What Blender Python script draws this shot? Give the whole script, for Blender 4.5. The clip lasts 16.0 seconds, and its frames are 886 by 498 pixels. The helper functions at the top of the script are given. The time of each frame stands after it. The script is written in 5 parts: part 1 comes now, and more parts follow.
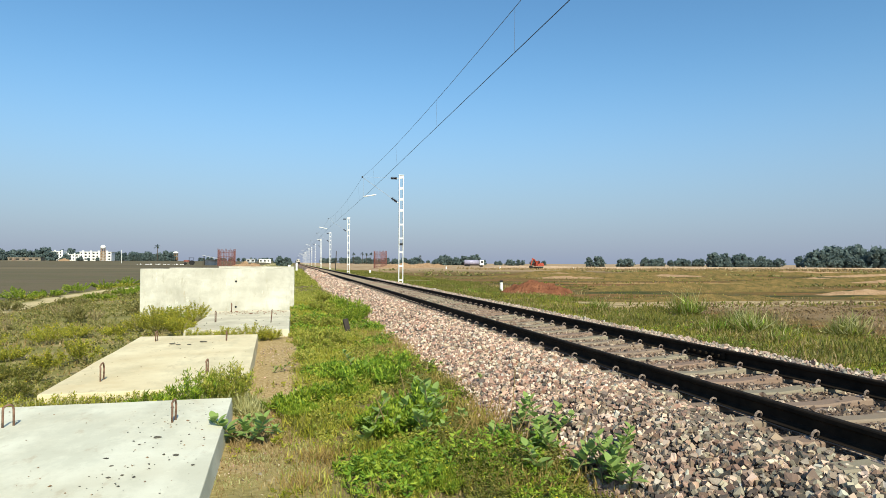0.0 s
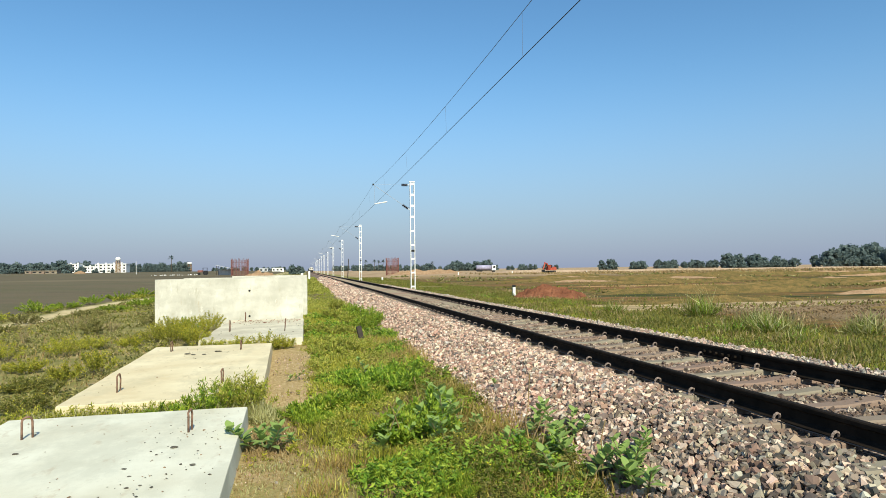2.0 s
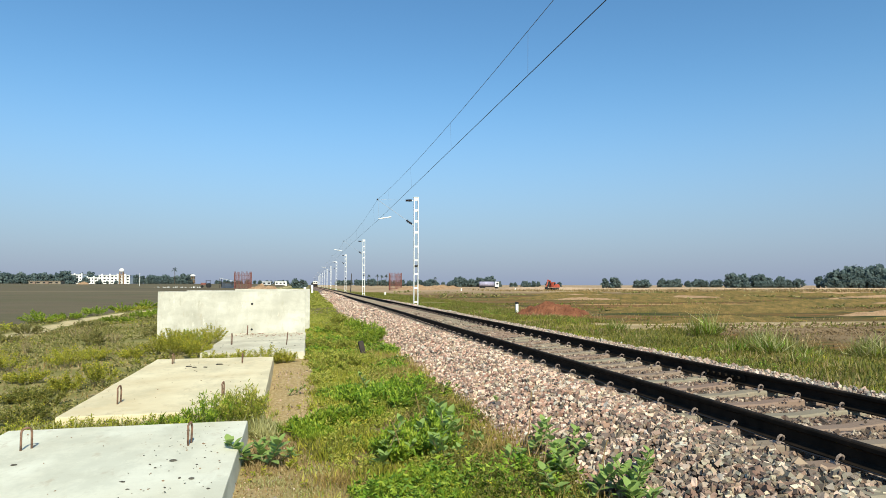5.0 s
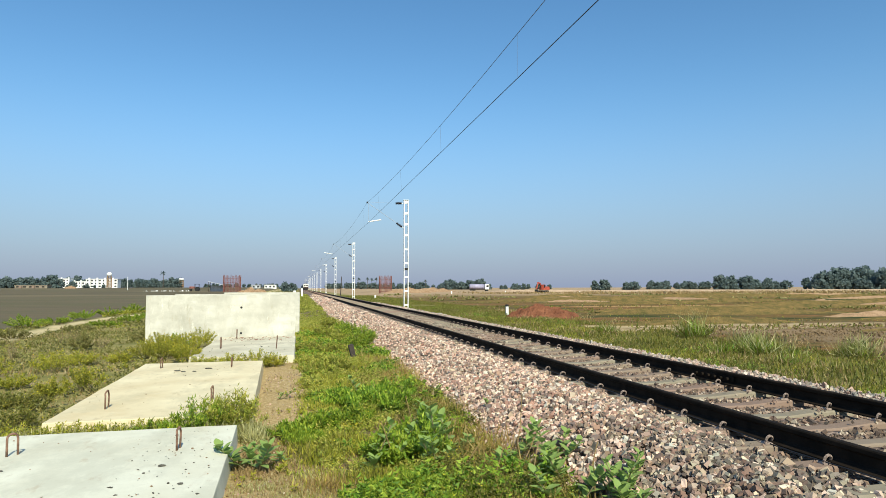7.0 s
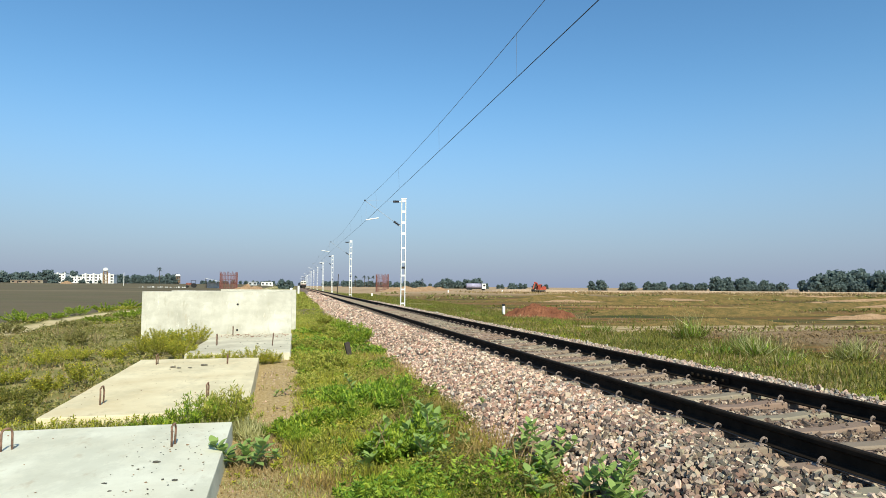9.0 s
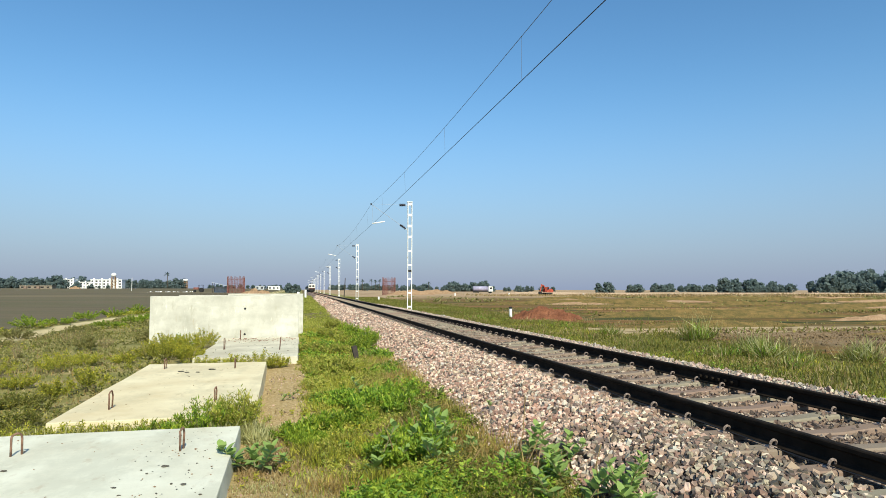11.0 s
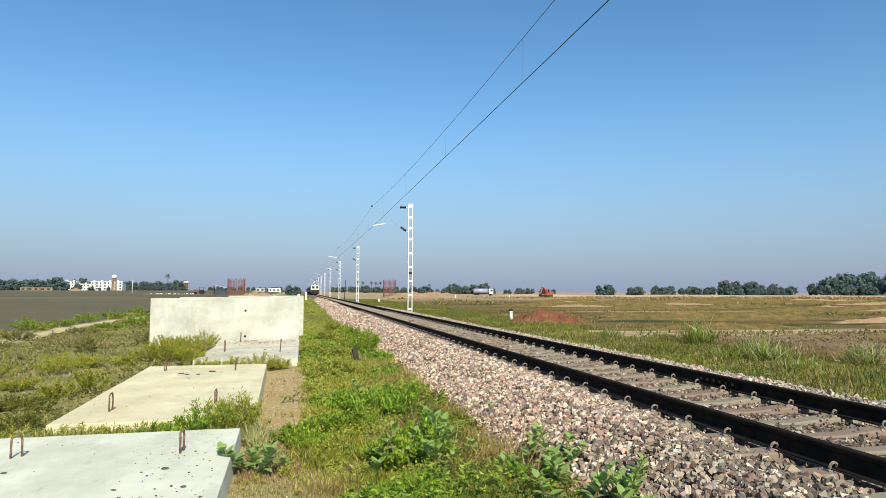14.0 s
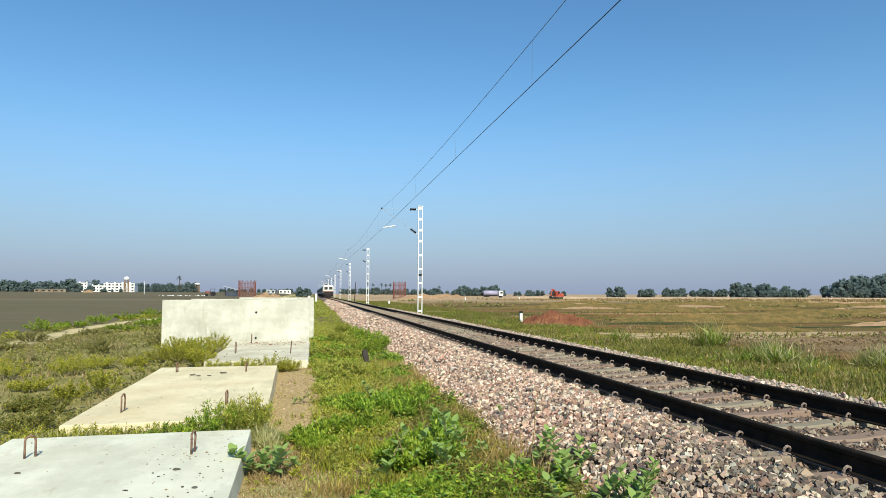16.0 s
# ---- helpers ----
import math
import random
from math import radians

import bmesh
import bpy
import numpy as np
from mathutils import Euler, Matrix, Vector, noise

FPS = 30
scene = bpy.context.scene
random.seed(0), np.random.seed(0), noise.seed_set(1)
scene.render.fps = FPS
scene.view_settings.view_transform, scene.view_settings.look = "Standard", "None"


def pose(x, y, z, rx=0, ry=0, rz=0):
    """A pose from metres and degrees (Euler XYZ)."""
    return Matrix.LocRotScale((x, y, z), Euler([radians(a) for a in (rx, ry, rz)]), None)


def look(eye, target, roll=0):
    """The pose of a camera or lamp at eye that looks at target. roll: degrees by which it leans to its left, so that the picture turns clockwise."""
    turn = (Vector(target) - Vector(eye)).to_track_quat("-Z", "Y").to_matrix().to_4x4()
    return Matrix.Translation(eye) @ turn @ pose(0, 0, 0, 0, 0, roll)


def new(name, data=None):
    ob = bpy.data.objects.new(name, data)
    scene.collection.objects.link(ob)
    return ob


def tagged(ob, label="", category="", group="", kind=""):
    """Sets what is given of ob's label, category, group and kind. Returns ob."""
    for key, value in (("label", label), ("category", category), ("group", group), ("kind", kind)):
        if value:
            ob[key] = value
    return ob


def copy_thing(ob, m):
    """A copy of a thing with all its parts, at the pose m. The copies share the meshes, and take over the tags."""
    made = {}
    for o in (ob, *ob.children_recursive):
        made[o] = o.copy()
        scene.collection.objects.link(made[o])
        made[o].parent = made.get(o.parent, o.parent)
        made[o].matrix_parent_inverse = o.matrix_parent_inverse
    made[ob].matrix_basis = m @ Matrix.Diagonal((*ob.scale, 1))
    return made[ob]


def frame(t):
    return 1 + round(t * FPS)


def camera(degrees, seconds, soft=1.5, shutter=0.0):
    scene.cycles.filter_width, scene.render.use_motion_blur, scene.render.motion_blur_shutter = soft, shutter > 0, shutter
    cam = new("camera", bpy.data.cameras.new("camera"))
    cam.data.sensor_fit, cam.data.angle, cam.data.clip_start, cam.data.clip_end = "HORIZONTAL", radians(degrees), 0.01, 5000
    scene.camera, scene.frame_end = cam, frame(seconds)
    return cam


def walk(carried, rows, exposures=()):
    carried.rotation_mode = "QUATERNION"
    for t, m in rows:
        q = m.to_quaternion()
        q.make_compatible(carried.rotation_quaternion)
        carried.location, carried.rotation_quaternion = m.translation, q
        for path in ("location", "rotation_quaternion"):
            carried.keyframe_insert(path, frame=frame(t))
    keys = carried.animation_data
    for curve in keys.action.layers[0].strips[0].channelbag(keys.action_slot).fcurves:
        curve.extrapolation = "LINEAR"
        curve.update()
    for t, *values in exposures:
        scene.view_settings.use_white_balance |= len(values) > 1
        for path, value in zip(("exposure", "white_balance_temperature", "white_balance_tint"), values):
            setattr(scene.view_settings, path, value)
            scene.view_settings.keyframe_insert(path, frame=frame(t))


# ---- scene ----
# ---- camera: held in the hand on one spot, it only turns ----
EYE = 1.81
cam = camera(67.87, 16.0, soft=0.85)
TURNS = [
    (0, 91.234, -0.285, -12.856), (0.5, 91.524, 0.101, -12.638), (1, 91.746, 0.312, -12.083), (1.5, 91.690, 0.505, -11.885),
    (2, 91.744, 0.747, -11.803), (2.5, 91.851, 0.725, -11.455), (3, 92.190, 0.832, -11.172), (3.5, 92.555, 0.570, -11.270),
    (4, 93.008, 0.031, -11.405), (6.5, 93.210, 0.128, -11.939), (7, 93.361, 0.158, -12.398), (7.5, 93.342, -0.120, -12.651),
    (8, 93.393, -0.201, -12.645), (8.5, 93.465, -0.199, -12.646), (9, 93.265, -0.413, -12.676), (11.5, 93.608, -0.016, -12.039),
    (12, 93.663, -0.103, -12.132), (12.5, 93.721, -0.211, -12.095), (13, 93.933, -0.270, -12.232), (13.5, 93.884, -0.219, -12.106),
    (14, 93.728, -0.134, -12.055), (14.5, 93.905, -0.224, -12.071), (15, 93.810, -0.381, -11.783), (15.5, 93.827, -0.345, -11.359),
    (16, 93.894, -0.182, -11.193),
]
walk(cam, [(t, pose(0, 0, EYE, rx, ry, rz)) for t, rx, ry, rz in TURNS], [(0.0, 0.32, 6720, 0), (3.5, 0.31, 6600, 0), (7.0, 0.30, 6560, 0), (16.0, 0.30, 6470, 0)])

# ---- world and sun ----
SUN_EL, SUN_AZ = 40.0, 175.0          # azimuth clockwise from +Y: behind the camera
world = bpy.data.worlds.new("sky")
scene.world = world
world.use_nodes = True
wn = world.node_tree.nodes
sky = wn.new("ShaderNodeTexSky")
sky.sky_type, sky.sun_disc = "NISHITA", False
sky.sun_elevation, sky.sun_rotation = radians(SUN_EL), radians(SUN_AZ)
sky.air_density, sky.dust_density, sky.ozone_density, sky.altitude = 1.0, 0.6, 3.0, 100
wn["Background"].inputs["Strength"].default_value = 0.13
# dry-season haze: a dull layer all round the horizon that thins upwards
way = wn.new("ShaderNodeTexCoord")
split, haze, rich, veil = wn.new("ShaderNodeSeparateXYZ"), wn.new("ShaderNodeMapRange"), wn.new("ShaderNodeHueSaturation"), wn.new("ShaderNodeMix")
haze.interpolation_type = "SMOOTHERSTEP"
for i, v in enumerate((-0.08, 0.34, 0.95, 0.0)):
    haze.inputs[1 + i].default_value = v
rich.inputs["Saturation"].default_value = 1.18
veil.data_type = "RGBA"
veil.inputs[7].default_value = (1.66, 1.96, 3.25, 1)
for a, b in ((way.outputs["Generated"], split.inputs[0]), (split.outputs[2], haze.inputs[0]), (sky.outputs[0], rich.inputs["Color"]),
             (haze.outputs[0], veil.inputs[0]), (rich.outputs[0], veil.inputs[6]), (veil.outputs[2], wn["Background"].inputs["Color"])):
    world.node_tree.links.new(a, b)
sun = new("sun", bpy.data.lights.new("sun", "SUN"))
sun.data.energy, sun.data.angle, sun.data.color = 4.8, radians(0.55), (1.0, 0.93, 0.82)
_el, _az = radians(SUN_EL), radians(SUN_AZ)
sun.matrix_world = look((0, 0, 60), (-math.sin(_az) * math.cos(_el) * 10, -math.cos(_az) * math.cos(_el) * 10, 60 - math.sin(_el) * 10))


# ---- materials ----
class Nodes:
    """A small helper that wires one node material."""

    def __init__(self, name, rough=0.8, metal=0.0, spec=0.3):
        self.mat = bpy.data.materials.new(name)
        self.mat.use_nodes = True
        self.t = self.mat.node_tree
        self.b = self.t.nodes["Principled BSDF"]
        self.b.inputs["Roughness"].default_value = rough
        self.b.inputs["Metallic"].default_value = metal
        self.b.inputs["Specular IOR Level"].default_value = spec

    def put(self, sock, v):
        if isinstance(v, bpy.types.NodeSocket):
            self.t.links.new(v, sock)
        elif isinstance(v, (tuple, list)) and len(v) == 3 and sock.type == "RGBA":
            sock.default_value = (*v, 1)
        else:
            sock.default_value = v

    def where(self, kind="Position"):
        if kind == "Position":
            return self.t.nodes.new("ShaderNodeNewGeometry").outputs["Position"]
        return self.t.nodes.new("ShaderNodeTexCoord").outputs["Object"]

    def island(self):
        return self.t.nodes.new("ShaderNodeNewGeometry").outputs["Random Per Island"]

    def each(self):
        return self.t.nodes.new("ShaderNodeObjectInfo").outputs["Random"]

    def xyz(self, v):
        n = self.t.nodes.new("ShaderNodeSeparateXYZ")
        self.put(n.inputs[0], v)
        return n.outputs[0], n.outputs[1], n.outputs[2]

    def stretch(self, v, s):
        n = self.t.nodes.new("ShaderNodeMapping")
        self.put(n.inputs[0], v)
        n.inputs["Scale"].default_value = s
        return n.outputs[0]

    def noise(self, v, scale, detail=4, rough=0.55):
        n = self.t.nodes.new("ShaderNodeTexNoise")
        self.put(n.inputs["Vector"], v)
        n.inputs["Scale"].default_value, n.inputs["Detail"].default_value, n.inputs["Roughness"].default_value = scale, detail, rough
        return n.outputs[0]

    def cells(self, v, scale, colour=False):
        n = self.t.nodes.new("ShaderNodeTexVoronoi")
        self.put(n.inputs["Vector"], v)
        n.inputs["Scale"].default_value = scale
        return n.outputs["Color"] if colour else n.outputs["Distance"]

    def math(self, op, a, b=0.0):
        n = self.t.nodes.new("ShaderNodeMath")
        n.operation = op
        self.put(n.inputs[0], a)
        self.put(n.inputs[1], b)
        return n.outputs[0]

    def step(self, v, lo, hi, a=0.0, b=1.0):
        n = self.t.nodes.new("ShaderNodeMapRange")
        n.interpolation_type = "SMOOTHSTEP"
        self.put(n.inputs[0], v)
        for i, x in enumerate((lo, hi, a, b)):
            n.inputs[1 + i].default_value = x
        return n.outputs[0]

    def mix(self, f, a, b, kind="MIX"):
        n = self.t.nodes.new("ShaderNodeMix")
        n.data_type, n.blend_type = "RGBA", kind
        self.put(n.inputs[0], f)
        self.put(n.inputs[6], a)
        self.put(n.inputs[7], b)
        return n.outputs[2]

    def ramp(self, f, *stops):
        n = self.t.nodes.new("ShaderNodeValToRGB")
        self.put(n.inputs[0], f)
        e = n.color_ramp.elements
        while len(e) < len(stops):
            e.new(0.5)
        for el, (p, c) in zip(e, stops):
            el.position, el.color = p, (*c, 1)
        return n.outputs[0]

    def colour(self, c):
        self.put(self.b.inputs["Base Color"], c)
        return self

    def bump(self, h, strength=0.3, dist=0.02):
        n = self.t.nodes.new("ShaderNodeBump")
        n.inputs["Strength"].default_value, n.inputs["Distance"].default_value = strength, dist
        self.put(n.inputs["Height"], h)
        self.t.links.new(n.outputs[0], self.b.inputs["Normal"])
        return self

    def thin(self, colour, amount=0.35):
        """Lets some light pass through, as leaves do."""
        tr, mx = self.t.nodes.new("ShaderNodeBsdfTranslucent"), self.t.nodes.new("ShaderNodeMixShader")
        self.put(tr.inputs[0], colour)
        mx.inputs[0].default_value = amount
        self.t.links.new(self.b.outputs[0], mx.inputs[1])
        self.t.links.new(tr.outputs[0], mx.inputs[2])
        self.t.links.new(mx.outputs[0], self.t.nodes["Material Output"].inputs[0])
        return self


def paint(name, c, rough=0.5, metal=0.0, wear=0.12, scale=3.0, space="Object"):
    """Painted or plain surface with faint blotches and grain."""
    m = Nodes(name, rough, metal)
    p = m.where(space)
    a = m.noise(p, scale, 5)
    dark = tuple(x * (1 - 2.2 * wear) for x in c)
    light = tuple(min(1, x * (1 + wear)) for x in c)
    m.colour(m.ramp(a, (0.3, dark), (0.6, light)))
    m.bump(m.noise(p, scale * 12, 3), 0.15, 0.004)
    return m.mat


def leaf_mat(name, a, b, c, thin=0.35, patch=0.0):
    m = Nodes(name, 0.55, 0, 0.25)
    r = m.island()
    col = m.ramp(r, (0.0, a), (0.5, b), (1.0, c))
    if patch:
        n = m.step(m.noise(m.where(), patch, 3), 0.35, 0.65, 0.78, 1.25)
        col = m.mix(1.0, col, m.ramp(n, (0.0, (0, 0, 0)), (1.0, (1, 1, 1))), "MULTIPLY")
    m.colour(col)
    return m.thin(col, thin).mat


def make_ground():
    m = Nodes("ground_soil_and_stubble", 0.95, 0, 0.1)
    p = m.where()
    x, y, z = m.xyz(p)
    big, mid, fine = m.noise(p, 0.12, 4), m.noise(p, 1.1, 5), m.noise(p, 22, 4)
    soil = m.ramp(fine, (0.3, (0.24, 0.175, 0.095)), (0.7, (0.40, 0.30, 0.175)))
    turf = m.ramp(mid, (0.3, (0.15, 0.15, 0.048)), (0.55, (0.25, 0.22, 0.075)), (0.75, (0.38, 0.305, 0.14)))
    base = m.mix(m.step(m.math("ADD", mid, m.math("MULTIPLY", fine, 0.5)), 0.74, 1.05), turf, soil)
    # trodden bare soil along the slabs
    bare = m.math("MULTIPLY", m.step(m.math("ADD", x, m.math("MULTIPLY", mid, 0.9)), 0.95, 0.55), m.step(m.math("ADD", x, mid), -1.2, -0.6))
    bare = m.math("MULTIPLY", bare, m.step(m.math("ADD", y, m.math("MULTIPLY", mid, 3)), 20.0, 16.5, 0, 0.85))
    bare = m.math("MULTIPLY", bare, m.step(m.math("ADD", y, m.math("MULTIPLY", mid, 3)), 7.5, 10.0, 0.35, 1.0))
    base = m.mix(bare, base, m.ramp(fine, (0.3, (0.25, 0.165, 0.07)), (0.5, (0.43, 0.30, 0.14)), (0.7, (0.60, 0.455, 0.245))))
    # soil painted darker under the growth beside the stones, as shade between leaves
    weed_shade = m.math("MULTIPLY", m.step(m.math("ADD", x, m.math("MULTIPLY", mid, 0.8)), 0.6, 1.0), m.step(m.math("ADD", x, m.math("MULTIPLY", mid, 0.5)), 3.0, 2.6))
    weed_shade = m.math("MULTIPLY", weed_shade, m.step(m.math("ADD", y, m.math("MULTIPLY", mid, 2)), 4.5, 6.0, 0.2, 0.75))
    base = m.mix(weed_shade, base, m.ramp(fine, (0.3, (0.085, 0.065, 0.032)), (0.7, (0.19, 0.145, 0.075))))
    # far land: long flat strips of stubble, tilled soil and green crop, across the line of sight
    bands = m.noise(m.stretch(p, (0.02, 0.10, 1)), 1.0, 8, 0.66)
    streak = m.noise(m.stretch(p, (0.07, 0.55, 1)), 1.0, 5, 0.6)
    bands = m.math("ADD", m.math("MULTIPLY", m.math("SUBTRACT", bands, 0.5), 2.1), m.math("ADD", 0.49, m.math("MULTIPLY", m.math("SUBTRACT", streak, 0.5), 0.9)))
    strips = m.ramp(bands, (0.26, (0.05, 0.062, 0.02)), (0.38, (0.12, 0.10, 0.036)), (0.46, (0.26, 0.135, 0.054)), (0.52, (0.095, 0.088, 0.03)), (0.58, (0.25, 0.135, 0.054)), (0.66, (0.16, 0.115, 0.042)), (0.78, (0.52, 0.345, 0.17)))
    broad = m.noise(m.stretch(p, (0.012, 0.042, 1)), 1.0, 5, 0.6)
    strips = m.mix(0.85, strips, m.ramp(broad, (0.36, (0.55, 0.80, 0.50)), (0.46, (1.0, 0.80, 0.70)), (0.52, (0.60, 0.72, 0.50)), (0.60, (1.0, 0.85, 0.75))), "MULTIPLY")
    strips = m.mix(m.step(mid, 0.45, 0.8, 0, 0.25), strips, soil)
    tan = m.ramp(m.noise(m.stretch(p, (0.02, 0.25, 1)), 1, 4), (0.3, (0.24, 0.16, 0.085)), (0.5, (0.38, 0.265, 0.155)), (0.7, (0.50, 0.37, 0.23)))
    far_r = m.mix(m.step(y, 95, 150), strips, tan)
    col = m.mix(m.step(m.math("ADD", x, m.math("MULTIPLY", big, 6)), 14, 18), base, far_r)
    # tilled brown soil in front of the strips, beside the green verge
    till = m.ramp(m.noise(m.stretch(p, (0.06, 0.5, 1)), 1, 6), (0.3, (0.16, 0.11, 0.058)), (0.7, (0.28, 0.19, 0.105)))
    near = m.math("MULTIPLY", m.step(m.math("ADD", x, m.math("MULTIPLY", big, 5)), 18.0, 20.0), m.step(m.math("ADD", y, m.math("MULTIPLY", big, 12)), 37, 29))
    col = m.mix(near, col, till)
    # a pale worn cart track across the near field
    cart = m.math("ADD", y, m.math("MULTIPLY", m.noise(p, 0.25, 3), 3))
    cart = m.math("MULTIPLY", m.math("MULTIPLY", m.step(m.math("SUBTRACT", cart, m.step(x, 18, 26, 0, 1.4)), 25.2, 26.2), m.step(m.math("ADD", cart, m.step(x, 18, 26, 0, 1.6)), 31.8, 30.2)), m.step(x, 11.0, 13.0))
    col = m.mix(m.math("MULTIPLY", cart, m.step(mid, 0.3, 0.6, 0.15, 0.85)), col, m.ramp(fine, (0.3, (0.42, 0.305, 0.16)), (0.7, (0.58, 0.45, 0.265))))
    # ploughed field beyond the foot path
    plough = m.ramp(m.noise(m.stretch(p, (0.014, 0.045, 1)), 1, 7, 0.62), (0.34, (0.085, 0.070, 0.043)), (0.46, (0.14, 0.112, 0.068)), (0.54, (0.115, 0.102, 0.056)), (0.66, (0.19, 0.148, 0.09)))
    edge = m.math("ADD", x, m.math("MULTIPLY", big, 3))
    col = m.mix(m.step(edge, -10.3, -11.0), col, plough)
    # trodden foot path
    wob = m.math("ADD", x, m.math("MULTIPLY", m.math("SINE", m.math("MULTIPLY", m.math("SUBTRACT", y, 30.0), 0.16)), 0.7))
    wob = m.math("ADD", wob, m.math("MULTIPLY", m.noise(p, 0.9, 3), 0.5))
    path = m.math("MULTIPLY", m.step(wob, -11.0, -10.65), m.step(wob, -9.7, -10.05))
    path = m.math("MULTIPLY", path, m.step(mid, 0.32, 0.55, 0.45, 1))
    col = m.mix(path, col, m.ramp(fine, (0.3, (0.46, 0.36, 0.185)), (0.7, (0.64, 0.52, 0.30))))
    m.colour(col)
    m.bump(m.math("ADD", fine, m.math("MULTIPLY", mid, 2)), 0.6, 0.03)
    return m.mat


def make_concrete(name, tone, yellow, stain, blotch=0.2, mixed=None):
    m = Nodes(name, 0.85, 0, 0.2)
    p = m.where("Object")
    a, b, c = m.noise(p, 0.9, 5, 0.6), m.noise(p, 7, 5, 0.65), m.noise(p, 90, 3)
    col = m.ramp(a, (0.3, tuple(t * (1 - stain) for t in yellow)), (0.62, tone))
    col = m.mix(m.step(b, 0.62, 0.78, 0, 0.35), col, tuple(t * 0.6 for t in tone))
    col = m.mix(m.step(b, 0.2, 0.36, 0.3, 0), col, tuple(min(1, t * 1.15) for t in tone))
    col = m.mix(m.step(c, 0.66, 0.74, 0, 0.4), col, tuple(t * 0.45 for t in tone))
    # pour marks and damp stains in broad soft patches, brown dust in thin drifts
    d = m.noise(m.stretch(p, (1.1, 0.55, 2.2)), 1.3, 6, 0.7)
    col = m.mix(m.step(d, 0.45, 0.63, 0, 0.55), col, tuple(t * q for t, q in zip(tone, (0.70, 0.70, 0.68))))
    e = m.noise(m.stretch(p, (2.5, 1.2, 1)), 2.2, 6, 0.7)
    col = m.mix(m.step(e, 0.56, 0.72, 0, 0.4), col, (0.42, 0.32, 0.2))
    # streaks and blotches left by the shuttering, and pale scuffs
    g = m.noise(m.stretch(p, (3.2, 3.2, 0.9)), 1.6, 8, 0.75)
    col = m.mix(m.step(g, 0.54, 0.68, 0, blotch), col, tuple(t * q for t, q in zip(tone, (0.66, 0.64, 0.58))))
    col = m.mix(m.step(g, 0.42, 0.32, 0, blotch), col, tuple(min(0.86, t * 1.2) for t in tone))
    if mixed:
        col = m.mix(m.step(m.each(), 0.25, 0.8, 0, 0.75), col, mixed)
    m.colour(col)
    m.bump(m.math("ADD", b, m.math("MULTIPLY", c, 0.4)), 0.35, 0.008)
    return m.mat


def make_stone(name, by_object):
    m = Nodes(name, 0.9, 0, 0.25)
    r = m.each() if by_object else m.island()
    col = m.ramp(r, (0.0, (0.10, 0.09, 0.085)), (0.16, (0.27, 0.21, 0.18)), (0.36, (0.37, 0.245, 0.19)), (0.55, (0.49, 0.355, 0.28)), (0.75, (0.64, 0.51, 0.415)), (1.0, (0.86, 0.76, 0.64)))
    p = m.where()
    n = m.noise(p, 45, 4)
    col = m.mix(m.step(n, 0.4, 0.75, 0, 0.25), col, (0.33, 0.23, 0.18))
    # quartz pink, ochre and slate-green stones among the rest
    kind = m.math("FRACT", m.math("MULTIPLY", r, 17.3))
    hue = m.ramp(kind, (0.0, (1.0, 0.78, 0.72)), (0.3, (0.88, 0.88, 0.74)), (0.5, (0.72, 0.80, 0.78)), (0.7, (1.0, 0.82, 0.78)), (0.9, (0.97, 0.92, 0.87)), (1.0, (0.58, 0.62, 0.66)))
    # fresher grey stone was tipped along the near stretch
    grey = m.step(m.math("ADD", m.xyz(p)[1], m.math("MULTIPLY", m.noise(p, 0.7, 3), 6)), 11.0, 6.5, 0, 0.72)
    col = m.mix(grey, col, m.ramp(r, (0.0, (0.05, 0.05, 0.048)), (0.4, (0.115, 0.108, 0.092)), (0.7, (0.235, 0.205, 0.16)), (0.88, (0.42, 0.355, 0.27)), (1.0, (0.76, 0.69, 0.58))))
    # whiter stone on the far shoulder; brake dust and oil brown the stones between the rails
    col = m.mix(m.step(m.xyz(p)[0], 5.9, 6.3, 0, 0.4), col, (0.36, 0.35, 0.32))
    col = m.mix(1.0, col, hue, "MULTIPLY")
    gap = m.math("ABSOLUTE", m.math("SUBTRACT", m.xyz(p)[0], 4.86))
    col = m.mix(m.step(gap, 1.25, 0.85, 0, 0.72), col, m.ramp(r, (0.0, (0.05, 0.038, 0.03)), (0.7, (0.165, 0.115, 0.078)), (1.0, (0.38, 0.30, 0.22))))
    m.colour(col)
    m.bump(n, 0.4, 0.006)
    return m.mat


def make_ballast_bed():
    m = Nodes("ballast_bed", 0.95, 0, 0.1)
    p = m.where()
    cell = m.cells(p, 17, True)
    r = m.xyz(cell)[0]
    d = m.cells(p, 17)
    # low tones and darkened cell edges paint in the shade between stones
    col = m.ramp(r, (0.0, (0.10, 0.075, 0.06)), (0.35, (0.19, 0.13, 0.10)), (0.7, (0.27, 0.195, 0.15)), (1.0, (0.36, 0.29, 0.23)))
    m.colour(m.mix(m.step(d, 0.45, 0.7, 0, 0.3), col, (0.18, 0.13, 0.1)))
    m.bump(m.math("SUBTRACT", 1.0, d), 1.0, 0.04)
    return m.mat


def make_rail():
    m = Nodes("tarred_rail_steel", 0.8, 0.0, 0.06)
    p = m.where()
    n, fine = m.noise(p, 6, 5), m.noise(p, 60, 3)
    col = m.ramp(n, (0.35, (0.012, 0.0095, 0.007)), (0.7, (0.028, 0.02, 0.014)))
    m.colour(m.mix(m.step(fine, 0.68, 0.8, 0, 0.5), col, (0.09, 0.05, 0.03)))
    m.bump(fine, 0.2, 0.003)
    return m.mat


